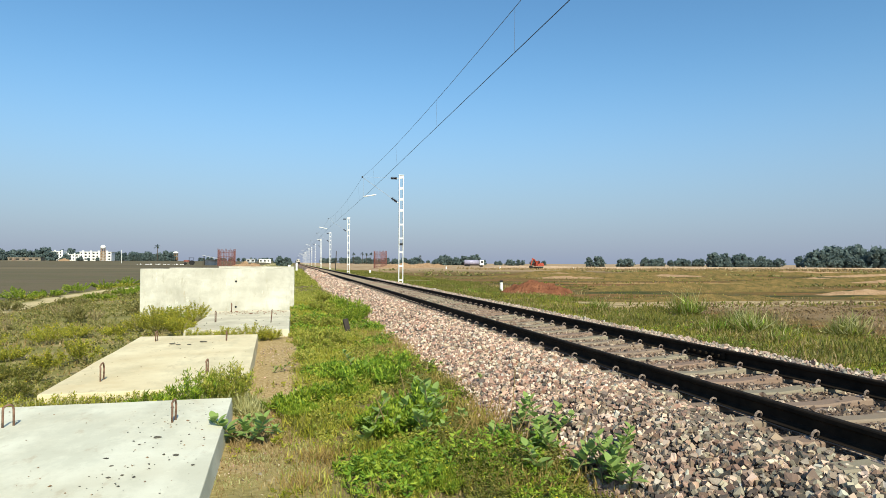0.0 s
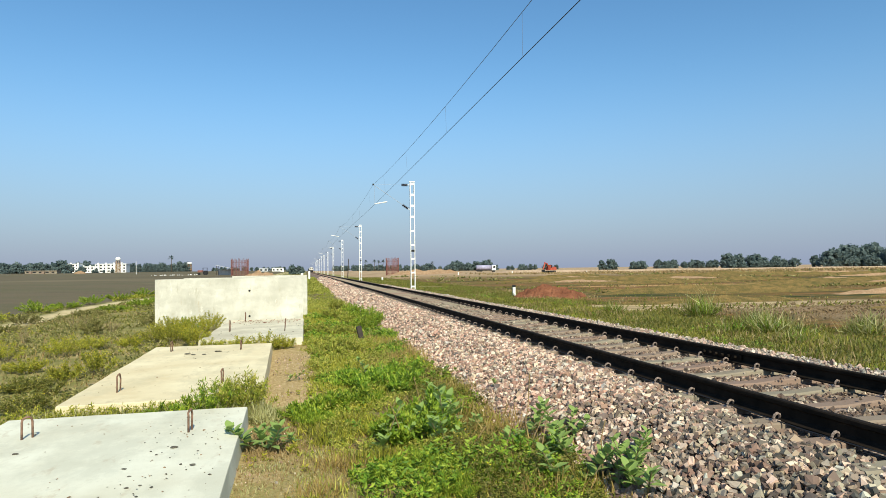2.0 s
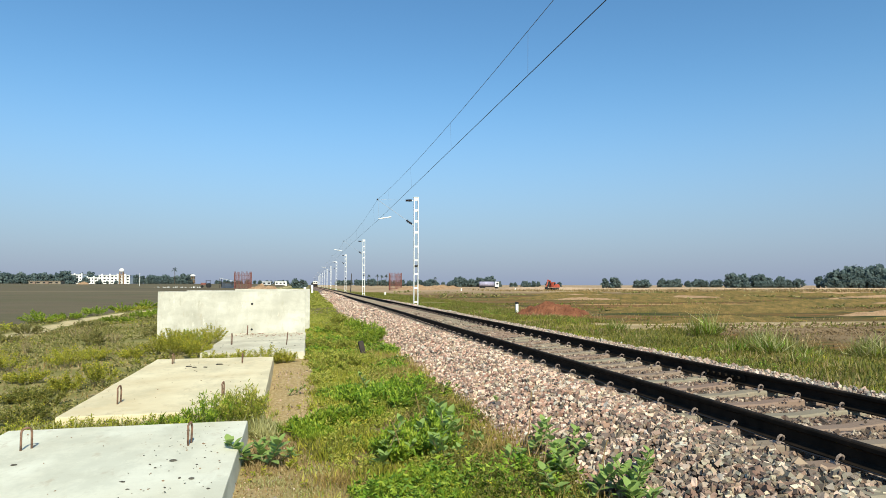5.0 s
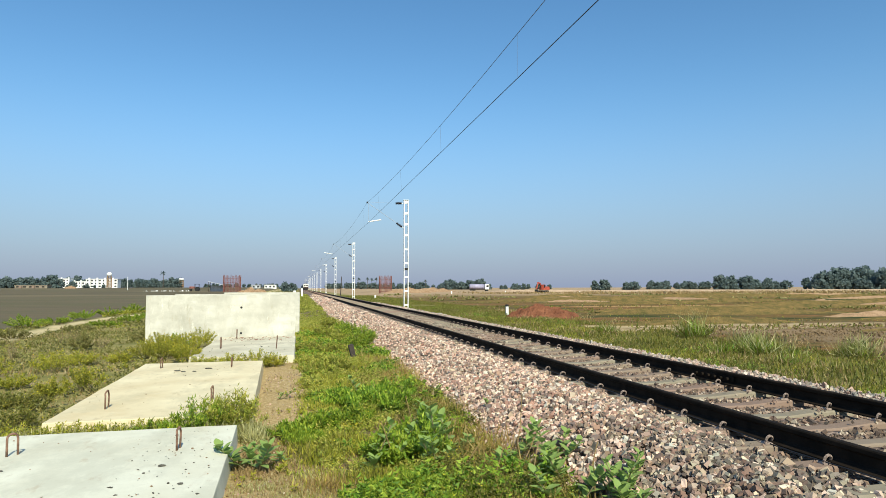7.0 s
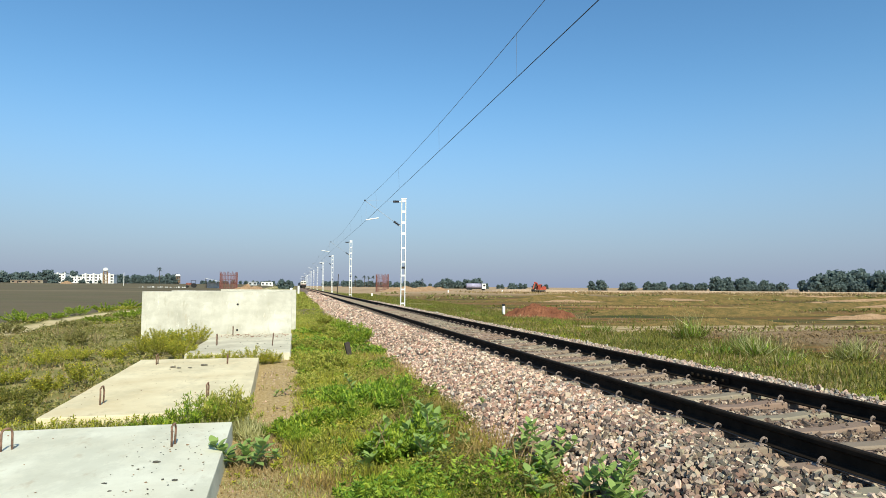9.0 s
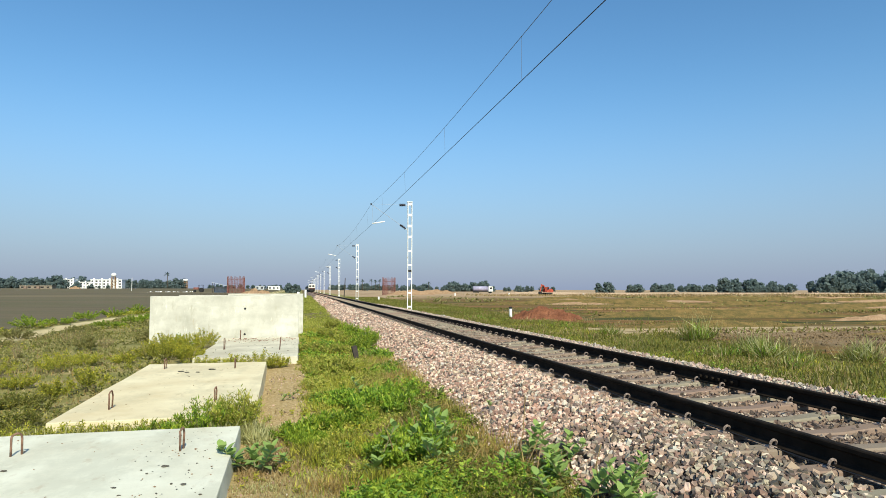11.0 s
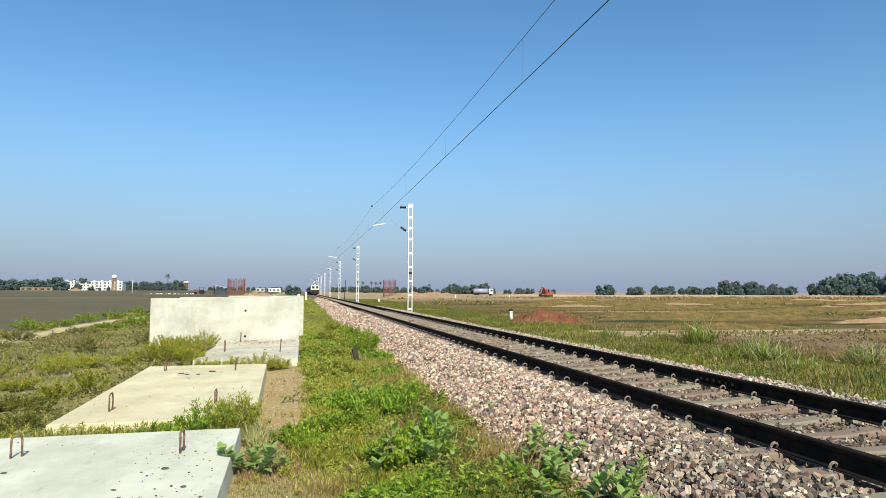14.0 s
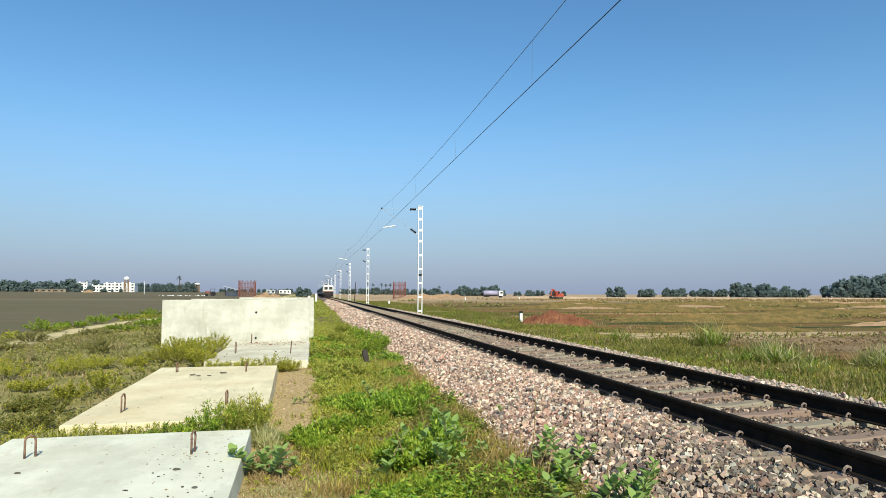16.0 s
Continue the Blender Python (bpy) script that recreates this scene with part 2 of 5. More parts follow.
M = {
    "ground": make_ground(),
    "slab_a": make_concrete("slab_concrete_pale", (0.705, 0.685, 0.545), (0.64, 0.60, 0.45), 0.12),
    "slab_b": make_concrete("slab_concrete_cream", (0.76, 0.66, 0.43), (0.69, 0.56, 0.33), 0.10, 0.12),
    "panel": make_concrete("panel_concrete_grey", (0.635, 0.61, 0.515), (0.50, 0.475, 0.385), 0.24, 0.85),
    "slab_c": make_concrete("slab_concrete_weathered", (0.67, 0.615, 0.46), (0.55, 0.48, 0.34), 0.18),
    "sleeper": make_concrete("sleeper_concrete", (0.30, 0.27, 0.195), (0.24, 0.19, 0.135), 0.2, 0.3, (0.23, 0.145, 0.11)),
    "stone": make_stone("ballast_stone_loose", False),
    "stone_one": make_stone("ballast_stone_single", True),
    "bed": make_ballast_bed(),
    "rail": make_rail(),
    "rust": paint("rusty_steel", (0.21, 0.125, 0.085), 0.85, 0.2, 0.3, 18),
    "clip": paint("dusty_spring_steel", (0.31, 0.24, 0.20), 0.8, 0.1, 0.25, 30),
    "mast": paint("white_mast_paint", (0.80, 0.79, 0.74), 0.5, 0, 0.08, 2),
    "wire": paint("dark_copper_wire", (0.03, 0.03, 0.033), 0.5, 0.4, 0.1, 4),
    "tube": paint("galvanised_tube", (0.36, 0.38, 0.41), 0.55, 0.2, 0.1, 4),
    "messenger": paint("weathered_grey_wire", (0.13, 0.13, 0.135), 0.6, 0.2, 0.1, 4),
    "insul": paint("brown_porcelain", (0.025, 0.016, 0.014), 0.3, 0, 0.1, 9),
    "black": paint("black_paint", (0.012, 0.012, 0.013), 0.6, 0, 0.1, 6),
    "white": paint("white_wash", (0.78, 0.77, 0.72), 0.7, 0, 0.10, 1.5),
    "cream": paint("cream_enamel", (0.60, 0.57, 0.48), 0.4, 0, 0.08, 1.2),
    "red": paint("red_stripe_enamel", (0.30, 0.06, 0.045), 0.4, 0, 0.12, 2),
    "coach": paint("dusty_blue_coach_paint", (0.055, 0.075, 0.11), 0.5, 0, 0.15, 0.7),
    "under": paint("dirty_undergear", (0.03, 0.026, 0.023), 0.8, 0.1, 0.2, 3),
    "cage": paint("rusted_rebar", (0.21, 0.085, 0.068), 0.85, 0.1, 0.2, 2),
    "orange": paint("orange_machine_paint", (0.42, 0.085, 0.05), 0.6, 0, 0.15, 1.5),
    "tank": paint("grey_violet_tank_paint", (0.33, 0.31, 0.41), 0.5, 0, 0.1, 1),
    "rubber": paint("tyre_rubber", (0.02, 0.02, 0.02), 0.85, 0, 0.1, 5),
    "tin": paint("weathered_tin_sheet", (0.46, 0.47, 0.47), 0.6, 0.0, 0.15, 1),
    "bark": paint("tree_bark", (0.09, 0.07, 0.05), 0.95, 0, 0.25, 4),
    "wood": paint("old_pole_wood", (0.06, 0.048, 0.04), 0.9, 0, 0.2, 3),
    "droppings": paint("dark_dry_crumbs", (0.09, 0.08, 0.06), 0.95, 0, 0.2, 20),
    "brick": paint("red_brick_wall", (0.30, 0.16, 0.11), 0.9, 0, 0.15, 2),
}


def make_earth(name, a, b):
    m = Nodes(name, 0.95, 0, 0.1)
    p = m.where()
    n, f = m.noise(p, 1.6, 5), m.noise(p, 14, 5)
    m.colour(m.mix(m.step(f, 0.4, 0.7, 0, 0.6), m.ramp(n, (0.3, a), (0.7, b)), tuple(x * 0.55 for x in a)))
    return m.bump(f, 0.8, 0.06).mat


M["redsoil"] = make_earth("red_dug_soil", (0.14, 0.055, 0.03), (0.26, 0.11, 0.058))
M["tansoil"] = make_earth("tan_dug_soil", (0.27, 0.17, 0.095), (0.40, 0.27, 0.165))
M["clod"] = make_earth("tilled_clods", (0.145, 0.10, 0.052), (0.26, 0.18, 0.10))
M["turfbank"] = make_earth("turf_bank", (0.09, 0.08, 0.028), (0.23, 0.15, 0.058))
M["leaf_weed"] = leaf_mat("weed_leaf", (0.10, 0.185, 0.016), (0.21, 0.305, 0.026), (0.40, 0.445, 0.05), 0.26, 0.5)
M["leaf_dark"] = leaf_mat("dark_weed_leaf", (0.08, 0.165, 0.016), (0.18, 0.295, 0.026), (0.38, 0.46, 0.052), 0.22, 0.7)
M["leaf_milk"] = leaf_mat("milkweed_leaf", (0.20, 0.30, 0.075), (0.33, 0.44, 0.125), (0.62, 0.68, 0.34), 0.36)
M["leaf_olive"] = leaf_mat("olive_grass", (0.18, 0.185, 0.052), (0.285, 0.27, 0.08), (0.46, 0.39, 0.165), 0.4, 0.35)
M["leaf_dry"] = leaf_mat("dry_straw", (0.22, 0.15, 0.06), (0.33, 0.23, 0.10), (0.45, 0.35, 0.18), 0.3)
M["leaf_grass"] = leaf_mat("verge_grass", (0.20, 0.25, 0.03), (0.33, 0.345, 0.052), (0.50, 0.44, 0.10), 0.25, 0.3)
M["flower"] = leaf_mat("yellow_flower_petal", (0.55, 0.43, 0.02), (0.62, 0.52, 0.03), (0.45, 0.42, 0.05), 0.3)
M["stem"] = leaf_mat("weed_stem", (0.13, 0.13, 0.05), (0.2, 0.17, 0.08), (0.28, 0.21, 0.12), 0.0)
M["leaf_yellow"] = leaf_mat("yellowing_weed_leaf", (0.22, 0.25, 0.025), (0.345, 0.345, 0.038), (0.47, 0.405, 0.06), 0.3, 0.4)
M["leaf_verge"] = leaf_mat("verge_mixed_grass", (0.10, 0.12, 0.02), (0.175, 0.178, 0.032), (0.30, 0.255, 0.065), 0.32, 0.3)
M["leaf_russet"] = leaf_mat("russet_dry_grass", (0.27, 0.18, 0.055), (0.38, 0.26, 0.085), (0.46, 0.37, 0.13), 0.35)
M["banksoil"] = make_earth("dry_bank_soil", (0.36, 0.25, 0.165), (0.52, 0.385, 0.265))
M["leaf_pale"] = leaf_mat("dusty_pale_leaf", (0.27, 0.275, 0.09), (0.41, 0.39, 0.155), (0.60, 0.56, 0.28), 0.38)
# distance haze is mixed into this leaf colour, paler and bluer than near foliage
M["crown"] = leaf_mat("hazed_tree_foliage", (0.13, 0.178, 0.168), (0.16, 0.212, 0.198), (0.195, 0.245, 0.222), 0.5)


# ---- mesh helpers ----
def thing(name, label, category, m=None, group="", kind=""):
    """An Empty that carries the parts of one thing."""
    ob = new(name)
    ob.empty_display_size = 0.2
    if m is not None:
        ob.matrix_world = m
    return tagged(ob, label, category, group, kind)


def mesh_of(name, bm, material, smooth=False):
    me = bpy.data.meshes.new(name)
    bm.to_mesh(me)
    bm.free()
    me.materials.append(material)
    if smooth:
        me.shade_smooth()
    return me


def part(name, bm, material, parent=None, label="", smooth=False):
    ob = new(name, mesh_of(name, bm, material, smooth))
    ob.parent = parent
    return tagged(ob, label)


def raw(name, verts, faces, material):
    """A mesh from arrays; all faces have the same number of corners."""
    verts, faces = np.asarray(verts, np.float32), np.asarray(faces, np.int32)
    me = bpy.data.meshes.new(name)
    me.vertices.add(len(verts))
    me.vertices.foreach_set("co", verts.ravel())
    k = faces.shape[1]
    me.loops.add(faces.size)
    me.loops.foreach_set("vertex_index", faces.ravel())
    me.polygons.add(len(faces))
    me.polygons.foreach_set("loop_start", np.arange(0, faces.size, k, dtype=np.int32))
    me.update(calc_edges=True)
    me.materials.append(material)
    me.shade_flat()
    return me


def box(bm, lo, hi, bevel=0.0):
    r = bmesh.ops.create_cube(bm, size=1.0)
    c, s = [(a + b) / 2 for a, b in zip(lo, hi)], [b - a for a, b in zip(lo, hi)]
    for v in r["verts"]:
        v.co = Vector((v.co[i] * s[i] + c[i] for i in range(3)))
    if bevel:
        es = list({e for v in r["verts"] for e in v.link_edges})
        bmesh.ops.bevel(bm, geom=es, offset=bevel, segments=2, affect="EDGES", profile=0.6)
    return bm


def rod(bm, a, b, r0, r1=None, seg=8):
    """A round bar from a to b."""
    a, b = Vector(a), Vector(b)
    d = b - a
    m = Matrix.Translation((a + b) / 2) @ d.to_track_quat("Z", "Y").to_matrix().to_4x4()
    bmesh.ops.create_cone(bm, cap_ends=True, segments=seg, radius1=r0, radius2=r0 if r1 is None else r1, depth=d.length, matrix=m)
    return bm


def prism(bm, outline, y0, y1):
    """Sweeps a closed outline in x and z along y."""
    a = [bm.verts.new((x, y0, z)) for x, z in outline]
    b = [bm.verts.new((x, y1, z)) for x, z in outline]
    n = len(a)
    for i in range(n):
        bm.faces.new((a[i], a[(i + 1) % n], b[(i + 1) % n], b[i]))
    bm.faces.new(a[::-1])
    bm.faces.new(b)
    bmesh.ops.recalc_face_normals(bm, faces=bm.faces[:])
    return bm


def tube(bm, pts, r, seg=6):
    """A bent bar through points."""
    rings = []
    pts = [Vector(p) for p in pts]
    for i, p in enumerate(pts):
        d = (pts[min(i + 1, len(pts) - 1)] - pts[max(i - 1, 0)]).normalized()
        q = d.to_track_quat("Z", "Y")
        rings.append([bm.verts.new(p + q @ Vector((r * math.cos(2 * math.pi * k / seg), r * math.sin(2 * math.pi * k / seg), 0))) for k in range(seg)])
    for u, v in zip(rings, rings[1:]):
        for k in range(seg):
            bm.faces.new((u[k], u[(k + 1) % seg], v[(k + 1) % seg], v[k]))
    bm.faces.new(rings[0][::-1])
    bm.faces.new(rings[-1])
    return bm


B = bmesh.new
rng = np.random.default_rng(7)
RAIL_TOP, TRACK_X, HALF = 0.658, 4.86, 0.873
RAIL_H = 0.172
BED_TOP = 0.455
LINE_Z = 0.695                        # level from which the overhead line is set out


def bed_height(x):
    """Height of the stone bed across the track."""
    return np.interp(x, [2.2, 3.15, 3.6, 6.15, 6.5, 6.95, 7.7], [0.0, 0.45, BED_TOP + 0.01, BED_TOP - 0.005, 0.49, 0.49, 0.0])


def ease(v, a, b):
    q = max(0.0, min(1.0, (v - a) / (b - a)))
    return q * q * (3 - 2 * q)


def lift(x, y):
    """The far land rises gently on both sides of the line, towards the village and the works."""
    rise = 2.5 * max(0.0, min(1.0, (y - 70) / 480))
    return rise * ease(-x, 6, 16) + min(rise, 1.15) * ease(x, 14, 24) * (1 - ease(x, 55, 85))


def lump(x, y):
    return 0.05 * noise.noise((x * 0.35, y * 0.35, 0)) + 0.025 * noise.noise((x * 1.4, y * 1.4, 5))


# ---- ground: one sheet to the horizon, finer near the camera ----
def build_ground():
    xs = np.concatenate([[-4500, -2000, -900, -400, -300, -200, -150, -100, -75, -60, -50], np.arange(-40, 40.1, 0.8), [48, 55, 62, 70, 78, 85, 100, 200, 400, 900, 2000, 4500]])
    ys = np.concatenate([[-4500, -1500, -400, -100, -30], np.arange(-10, 70.1, 0.8), [80, 95, 120, 160, 220, 260, 300, 350, 400, 450, 500, 550, 600, 900, 1500, 2500, 4500]])
    verts = []
    for y in ys:
        for x in xs:
            near = max(0.0, min(1.0, (38 - abs(x)) / 6)) * max(0.0, min(1.0, (68 - y) / 10)) * max(0.0, min(1.0, (y + 9) / 3))
            verts.append((x, y, lump(x, y) * near + lift(x, y)))
    n = len(xs)
    faces = [(j * n + i, j * n + i + 1, (j + 1) * n + i + 1, (j + 1) * n + i) for j in range(len(ys) - 1) for i in range(n - 1)]
    me = raw("ground", verts, faces, M["ground"])
    me.shade_smooth()
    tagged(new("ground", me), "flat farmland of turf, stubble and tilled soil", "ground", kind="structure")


build_ground()


# ---- railway: stone bed, sleepers with spring clips, rails ----
def build_bed():
    xs = [2.2, 2.5, 2.85, 3.15, 3.6, 4.86, 6.15, 6.5, 6.95, 7.3, 7.7]
    bm = prism(B(), [(x, float(bed_height(x)) - 0.035) for x in xs] + [(7.8, -0.12), (2.1, -0.12)], -25, 1500)
    ob = new("ballast", mesh_of("ballast", bm, M["bed"]))
    return tagged(ob, "bed of broken pinkish and grey stone under the track", "ballast", kind="structure")


bed = build_bed()


def rail_outline(cx):
    half = [(0.0, 0.0), (0.075, 0.0), (0.075, 0.012), (0.030, 0.030), (0.010, 0.045), (0.009, 0.115), (0.034, 0.130), (0.036, 0.160), (0.028, 0.170), (0.0, RAIL_H)]
    return [(cx + x, RAIL_TOP - RAIL_H + z) for x, z in half] + [(cx - x, RAIL_TOP - RAIL_H + z) for x, z in half[-2:0:-1]]


track = thing("railway_track", "single line of black steel rails on concrete sleepers", "railway track", kind="structure")
for side in (-1, 1):
    part("rail", prism(B(), rail_outline(TRACK_X + side * HALF), -25, 1500), M["rail"], track, "black tarred steel rail")


def sleeper_mesh():
    bm = B()
    secs = [(-1.375, 0.115, 0.225), (-0.95, 0.125, 0.225), (-0.6, 0.125, 0.215), (-0.25, 0.11, 0.185), (0.25, 0.11, 0.185), (0.6, 0.125, 0.215), (0.95, 0.125, 0.225), (1.375, 0.115, 0.225)]
    rings = [[bm.verts.new((x, s * w, z)) for s, w, z in ((-1, h, 0), (-1, h * 0.82, t - 0.015), (-1, h * 0.7, t), (1, h * 0.7, t), (1, h * 0.82, t - 0.015), (1, h, 0))] for x, h, t in secs]
    for u, v in zip(rings, rings[1:]):
        for k in range(6):
            bm.faces.new((u[k], u[(k + 1) % 6], v[(k + 1) % 6], v[k]))
    bm.faces.new(rings[0][::-1])
    bm.faces.new(rings[-1])
    bmesh.ops.recalc_face_normals(bm, faces=bm.faces[:])
    return mesh_of("sleeper", bm, M["sleeper"])


def clip_mesh():
    """A spring clip: a bent bar that rises in a loop beside the rail foot."""
    pts = [(0.048 * math.cos(a) + 0.02, 0.045 * math.cos(a * 0.5), 0.03 + 0.048 * math.sin(a)) for a in np.linspace(-0.6, math.pi + 0.9, 11)]
    bm = tube(B(), pts, 0.011, 5)
    box(bm, (0.0, -0.05, 0.0), (0.075, 0.05, 0.022), 0.006)
    return mesh_of("spring_clip", bm, M["clip"])


SL, CL = sleeper_mesh(), clip_mesh()
for i in range(-18, 200):
    y = 1.79 + 0.63 * i
    s = new("sleeper", SL)
    s.parent = track
    s.location = (TRACK_X + random.uniform(-0.015, 0.015), y, RAIL_TOP - RAIL_H - 0.223 + random.uniform(-0.006, 0.004))
    s.rotation_euler = (0, 0, radians(random.uniform(-0.5, 0.5)))
    if 0 <= i < 70:
        for side in (-1, 1):
            for out in (-1, 1):
                c = new("spring_clip", CL)
                c.parent = s
                c.location = (side * HALF + out * 0.078, 0, 0.212)
                c.rotation_euler = (0, 0, (0 if out > 0 else math.pi) + random.uniform(-0.1, 0.1))
bm = B()
for i in range(200, 900):
    y = 1.79 + 0.63 * i
    box(bm, (TRACK_X - 1.375, y - 0.1, 0.29), (TRACK_X + 1.375, y + 0.1, 0.482))
tagged(part("far_sleepers", bm, M["sleeper"], track), kind="stuff")

fish = part("fishplate", box(B(), (TRACK_X + HALF - 0.036, 7.85, RAIL_TOP - 0.135), (TRACK_X + HALF - 0.012, 8.75, RAIL_TOP - 0.05), 0.006), M["rail"], track, "bolted joint plate on the rail")
for k in range(6):
    part("bolt", rod(B(), (TRACK_X + HALF - 0.075, 7.95 + 0.14 * k, RAIL_TOP - 0.09), (TRACK_X + HALF - 0.03, 7.95 + 0.14 * k, RAIL_TOP - 0.09), 0.02, seg=6), M["rail"], fish)
cable = tube(B(), [(TRACK_X - HALF - 0.105 - 0.012 * math.sin(i * 1.3), 3 + 0.8 * i, BED_TOP + 0.045 + 0.008 * math.sin(i * 2.1)) for i in range(70)], 0.006, 5)
tagged(new("track_cable", mesh_of("track_cable", cable, M["wire"])), "thin dark cable lying along the rail foot", "cable")

# loose stones
CUBE_V = np.array([(x, y, z) for z in (-1, 1) for y in (-1, 1) for x in (-1, 1)]) * 0.56
CUBE_F = np.array([(0, 2, 3), (0, 3, 1), (4, 5, 7), (4, 7, 6), (0, 1, 5), (0, 5, 4), (2, 6, 7), (2, 7, 3), (0, 4, 6), (0, 6, 2), (1, 3, 7), (1, 7, 5)])


def spins(n):
    q = rng.normal(size=(n, 4))
    q /= np.linalg.norm(q, axis=1, keepdims=True)
    w, x, y, z = q.T
    return np.stack([1 - 2 * (y * y + z * z), 2 * (x * y - z * w), 2 * (x * z + y * w), 2 * (x * y + z * w), 1 - 2 * (x * x + z * z), 2 * (y * z - x * w), 2 * (x * z - y * w), 2 * (y * z + x * w), 1 - 2 * (x * x + y * y)], 1).reshape(n, 3, 3)


def stones(places, size):
    """Crushed stone: skewed blocks with unequal corners."""
    n = len(places)
    v = CUBE_V[None] * (1 + rng.uniform(-0.44, 0.42, (n, 8, 3)))
    v = v * (np.asarray(size)[:, None, None] * rng.uniform(0.62, 1.4, (n, 1, 3)))
    v = np.einsum("nij,nkj->nki", spins(n), v) + places[:, None, :]
    f = CUBE_F[None] + 8 * np.arange(n)[:, None, None]
    return v.reshape(-1, 3), f.reshape(-1, 3)


def bed_places(n, x0, x1, y0, y1, lift):
    x, y = rng.uniform(x0, x1, n), rng.uniform(y0, y1, n)
    p = np.stack([x, y, bed_height(x) - 0.02 + rng.uniform(-0.012, lift, n)], 1)
    on = np.abs((y - 1.79 + 0.315) % 0.63 - 0.315) < 0.13                       # keep the sleepers and rails free
    on &= (x > TRACK_X - 1.15) & (x < TRACK_X + 1.15)
    rails = (np.abs(np.abs(x - TRACK_X) - HALF) < 0.10)
    p[:, 2] -= np.where((np.abs(x - TRACK_X) < 1.1), 0.02, 0)
    return p[~(on | rails)]


sets = [(bed_places(21000, 2.0, 3.75, 2.5, 14, 0.04), 0.0285), (bed_places(11000, 2.0, 3.75, 14, 30, 0.04), 0.036), (bed_places(6000, 2.0, 3.75, 30, 62, 0.03), 0.054),
        (bed_places(10500, 3.75, 6.1, 3, 14, 0.02), 0.024), (bed_places(4500, 3.75, 6.1, 14, 34, 0.02), 0.038), (bed_places(9000, 6.0, 7.6, 6, 30, 0.03), 0.027), (bed_places(2500, 6.0, 7.6, 30, 60, 0.03), 0.05), (bed_places(1800, 2.0, 7.7, -9, 3, 0.03), 0.06), (bed_places(3000, 2.0, 3.75, 62, 140, 0.03), 0.11)]
# small chips thrown up on the sleepers
chips = np.stack([rng.uniform(TRACK_X - 1.3, TRACK_X + 1.3, 2600), rng.uniform(3, 24, 2600), np.full(2600, RAIL_TOP - RAIL_H + 0.004)], 1)
chips = chips[(np.abs(np.abs(chips[:, 0] - TRACK_X) - HALF) > 0.13) & (np.abs(chips[:, 0] - TRACK_X) > 0.3)]
sets.append((chips, 0.013))
pebbles = np.stack([rng.uniform(-0.62, 0.6, 260), rng.uniform(3.2, 17, 260), np.full(260, 0.008)], 1)
sets.append((pebbles, 0.012))
grit = np.stack([rng.uniform(-0.62, 0.4, 900), rng.uniform(4.5, 16, 900), np.full(900, 0.004)], 1)
sets.append((grit, 0.007))
stray = np.stack([2.15 - np.abs(rng.normal(0, 0.16, 500)), rng.uniform(3, 30, 500), np.full(500, 0.02)], 1)
sets.append((stray, 0.03))
vs, fs, base = [], [], 0
for p, s in sets:
    v, f = stones(p, s * rng.lognormal(0, 0.22, len(p)))
    vs.append(v)
    fs.append(f + base)
    base += len(v)
loose = new("loose_stones", raw("loose_stones", np.concatenate(vs), np.concatenate(fs), M["stone"]))
loose.parent = bed
tagged(loose, kind="stuff")
STONE_MESHES = []
for k in range(14):
    v, f = stones(np.zeros((1, 3)), np.array([0.031]))
    STONE_MESHES.append(raw("stone", v, f, M["stone_one"]))
for i in range(290):
    s = new("stone", STONE_MESHES[i % 14])
    x, y = random.uniform(2.55, 3.5), random.uniform(3.7, 5.6)
    s.parent = bed
    s.location = (x, y, float(bed_height(x)) + 0.012)
    s.rotation_euler = (random.uniform(0, 6), random.uniform(0, 6), random.uniform(0, 6))


# ---- precast slabs, lifting loops and upright panels ----
def rough_block(lo, hi, cuts, wob, bevel=0.012):
    """A cast block with slightly uneven faces and softened, chipped edges."""
    bm = box(B(), lo, hi, bevel)
    long = [e for e in bm.edges if e.calc_length() > 0.6]
    bmesh.ops.subdivide_edges(bm, edges=long, cuts=cuts, use_grid_fill=True)
    for v in bm.verts:
        v.co += wob * noise.noise_vector(v.co * 1.7) + wob * 0.6 * noise.noise_vector(v.co * 7)
    return bm


def build_slab(x0, x1, y0, y1, turn, mat, label):
    cx, cy = (x0 + x1) / 2, (y0 + y1) / 2
    s = thing("concrete_slab", label, "concrete slab", pose(cx, cy, 0, 0, 0, turn), "precast slabs in a row")
    bm = rough_block((x0 - cx, y0 - cy, -0.06), (x1 - cx, y1 - cy, 0.20), 14, 0.006)
    for v in bm.verts:                      # sides cast with a draft, wider at the foot
        if v.co.z < 0.19:
            v.co.x += math.copysign(0.10 * (0.19 - v.co.z), v.co.x) if abs(v.co.x) > x1 - cx - 0.06 else 0
    part("slab_body", bm, mat, s)
    return s, cx, cy


def lifting_loop(slab, x, y, turn, h=0.2, lean=0.0, w=0.055):
    pts = [(-w, 0, -0.03), (-w, 0, h - w)] + [(w * math.cos(a), 0.006 * math.sin(3 * a), h - w + w * math.sin(a)) for a in np.linspace(math.pi, 0, 7)[1:-1]] + [(w * 0.95, 0, h - w), (w * 1.1, 0.01, -0.03)]
    ob = part("lifting_loop", tube(B(), pts, 0.011, 7), M["rust"], slab, "rusty bent bar", True)
    ob.matrix_basis = pose(x, y, 0.20, lean, 0, turn)


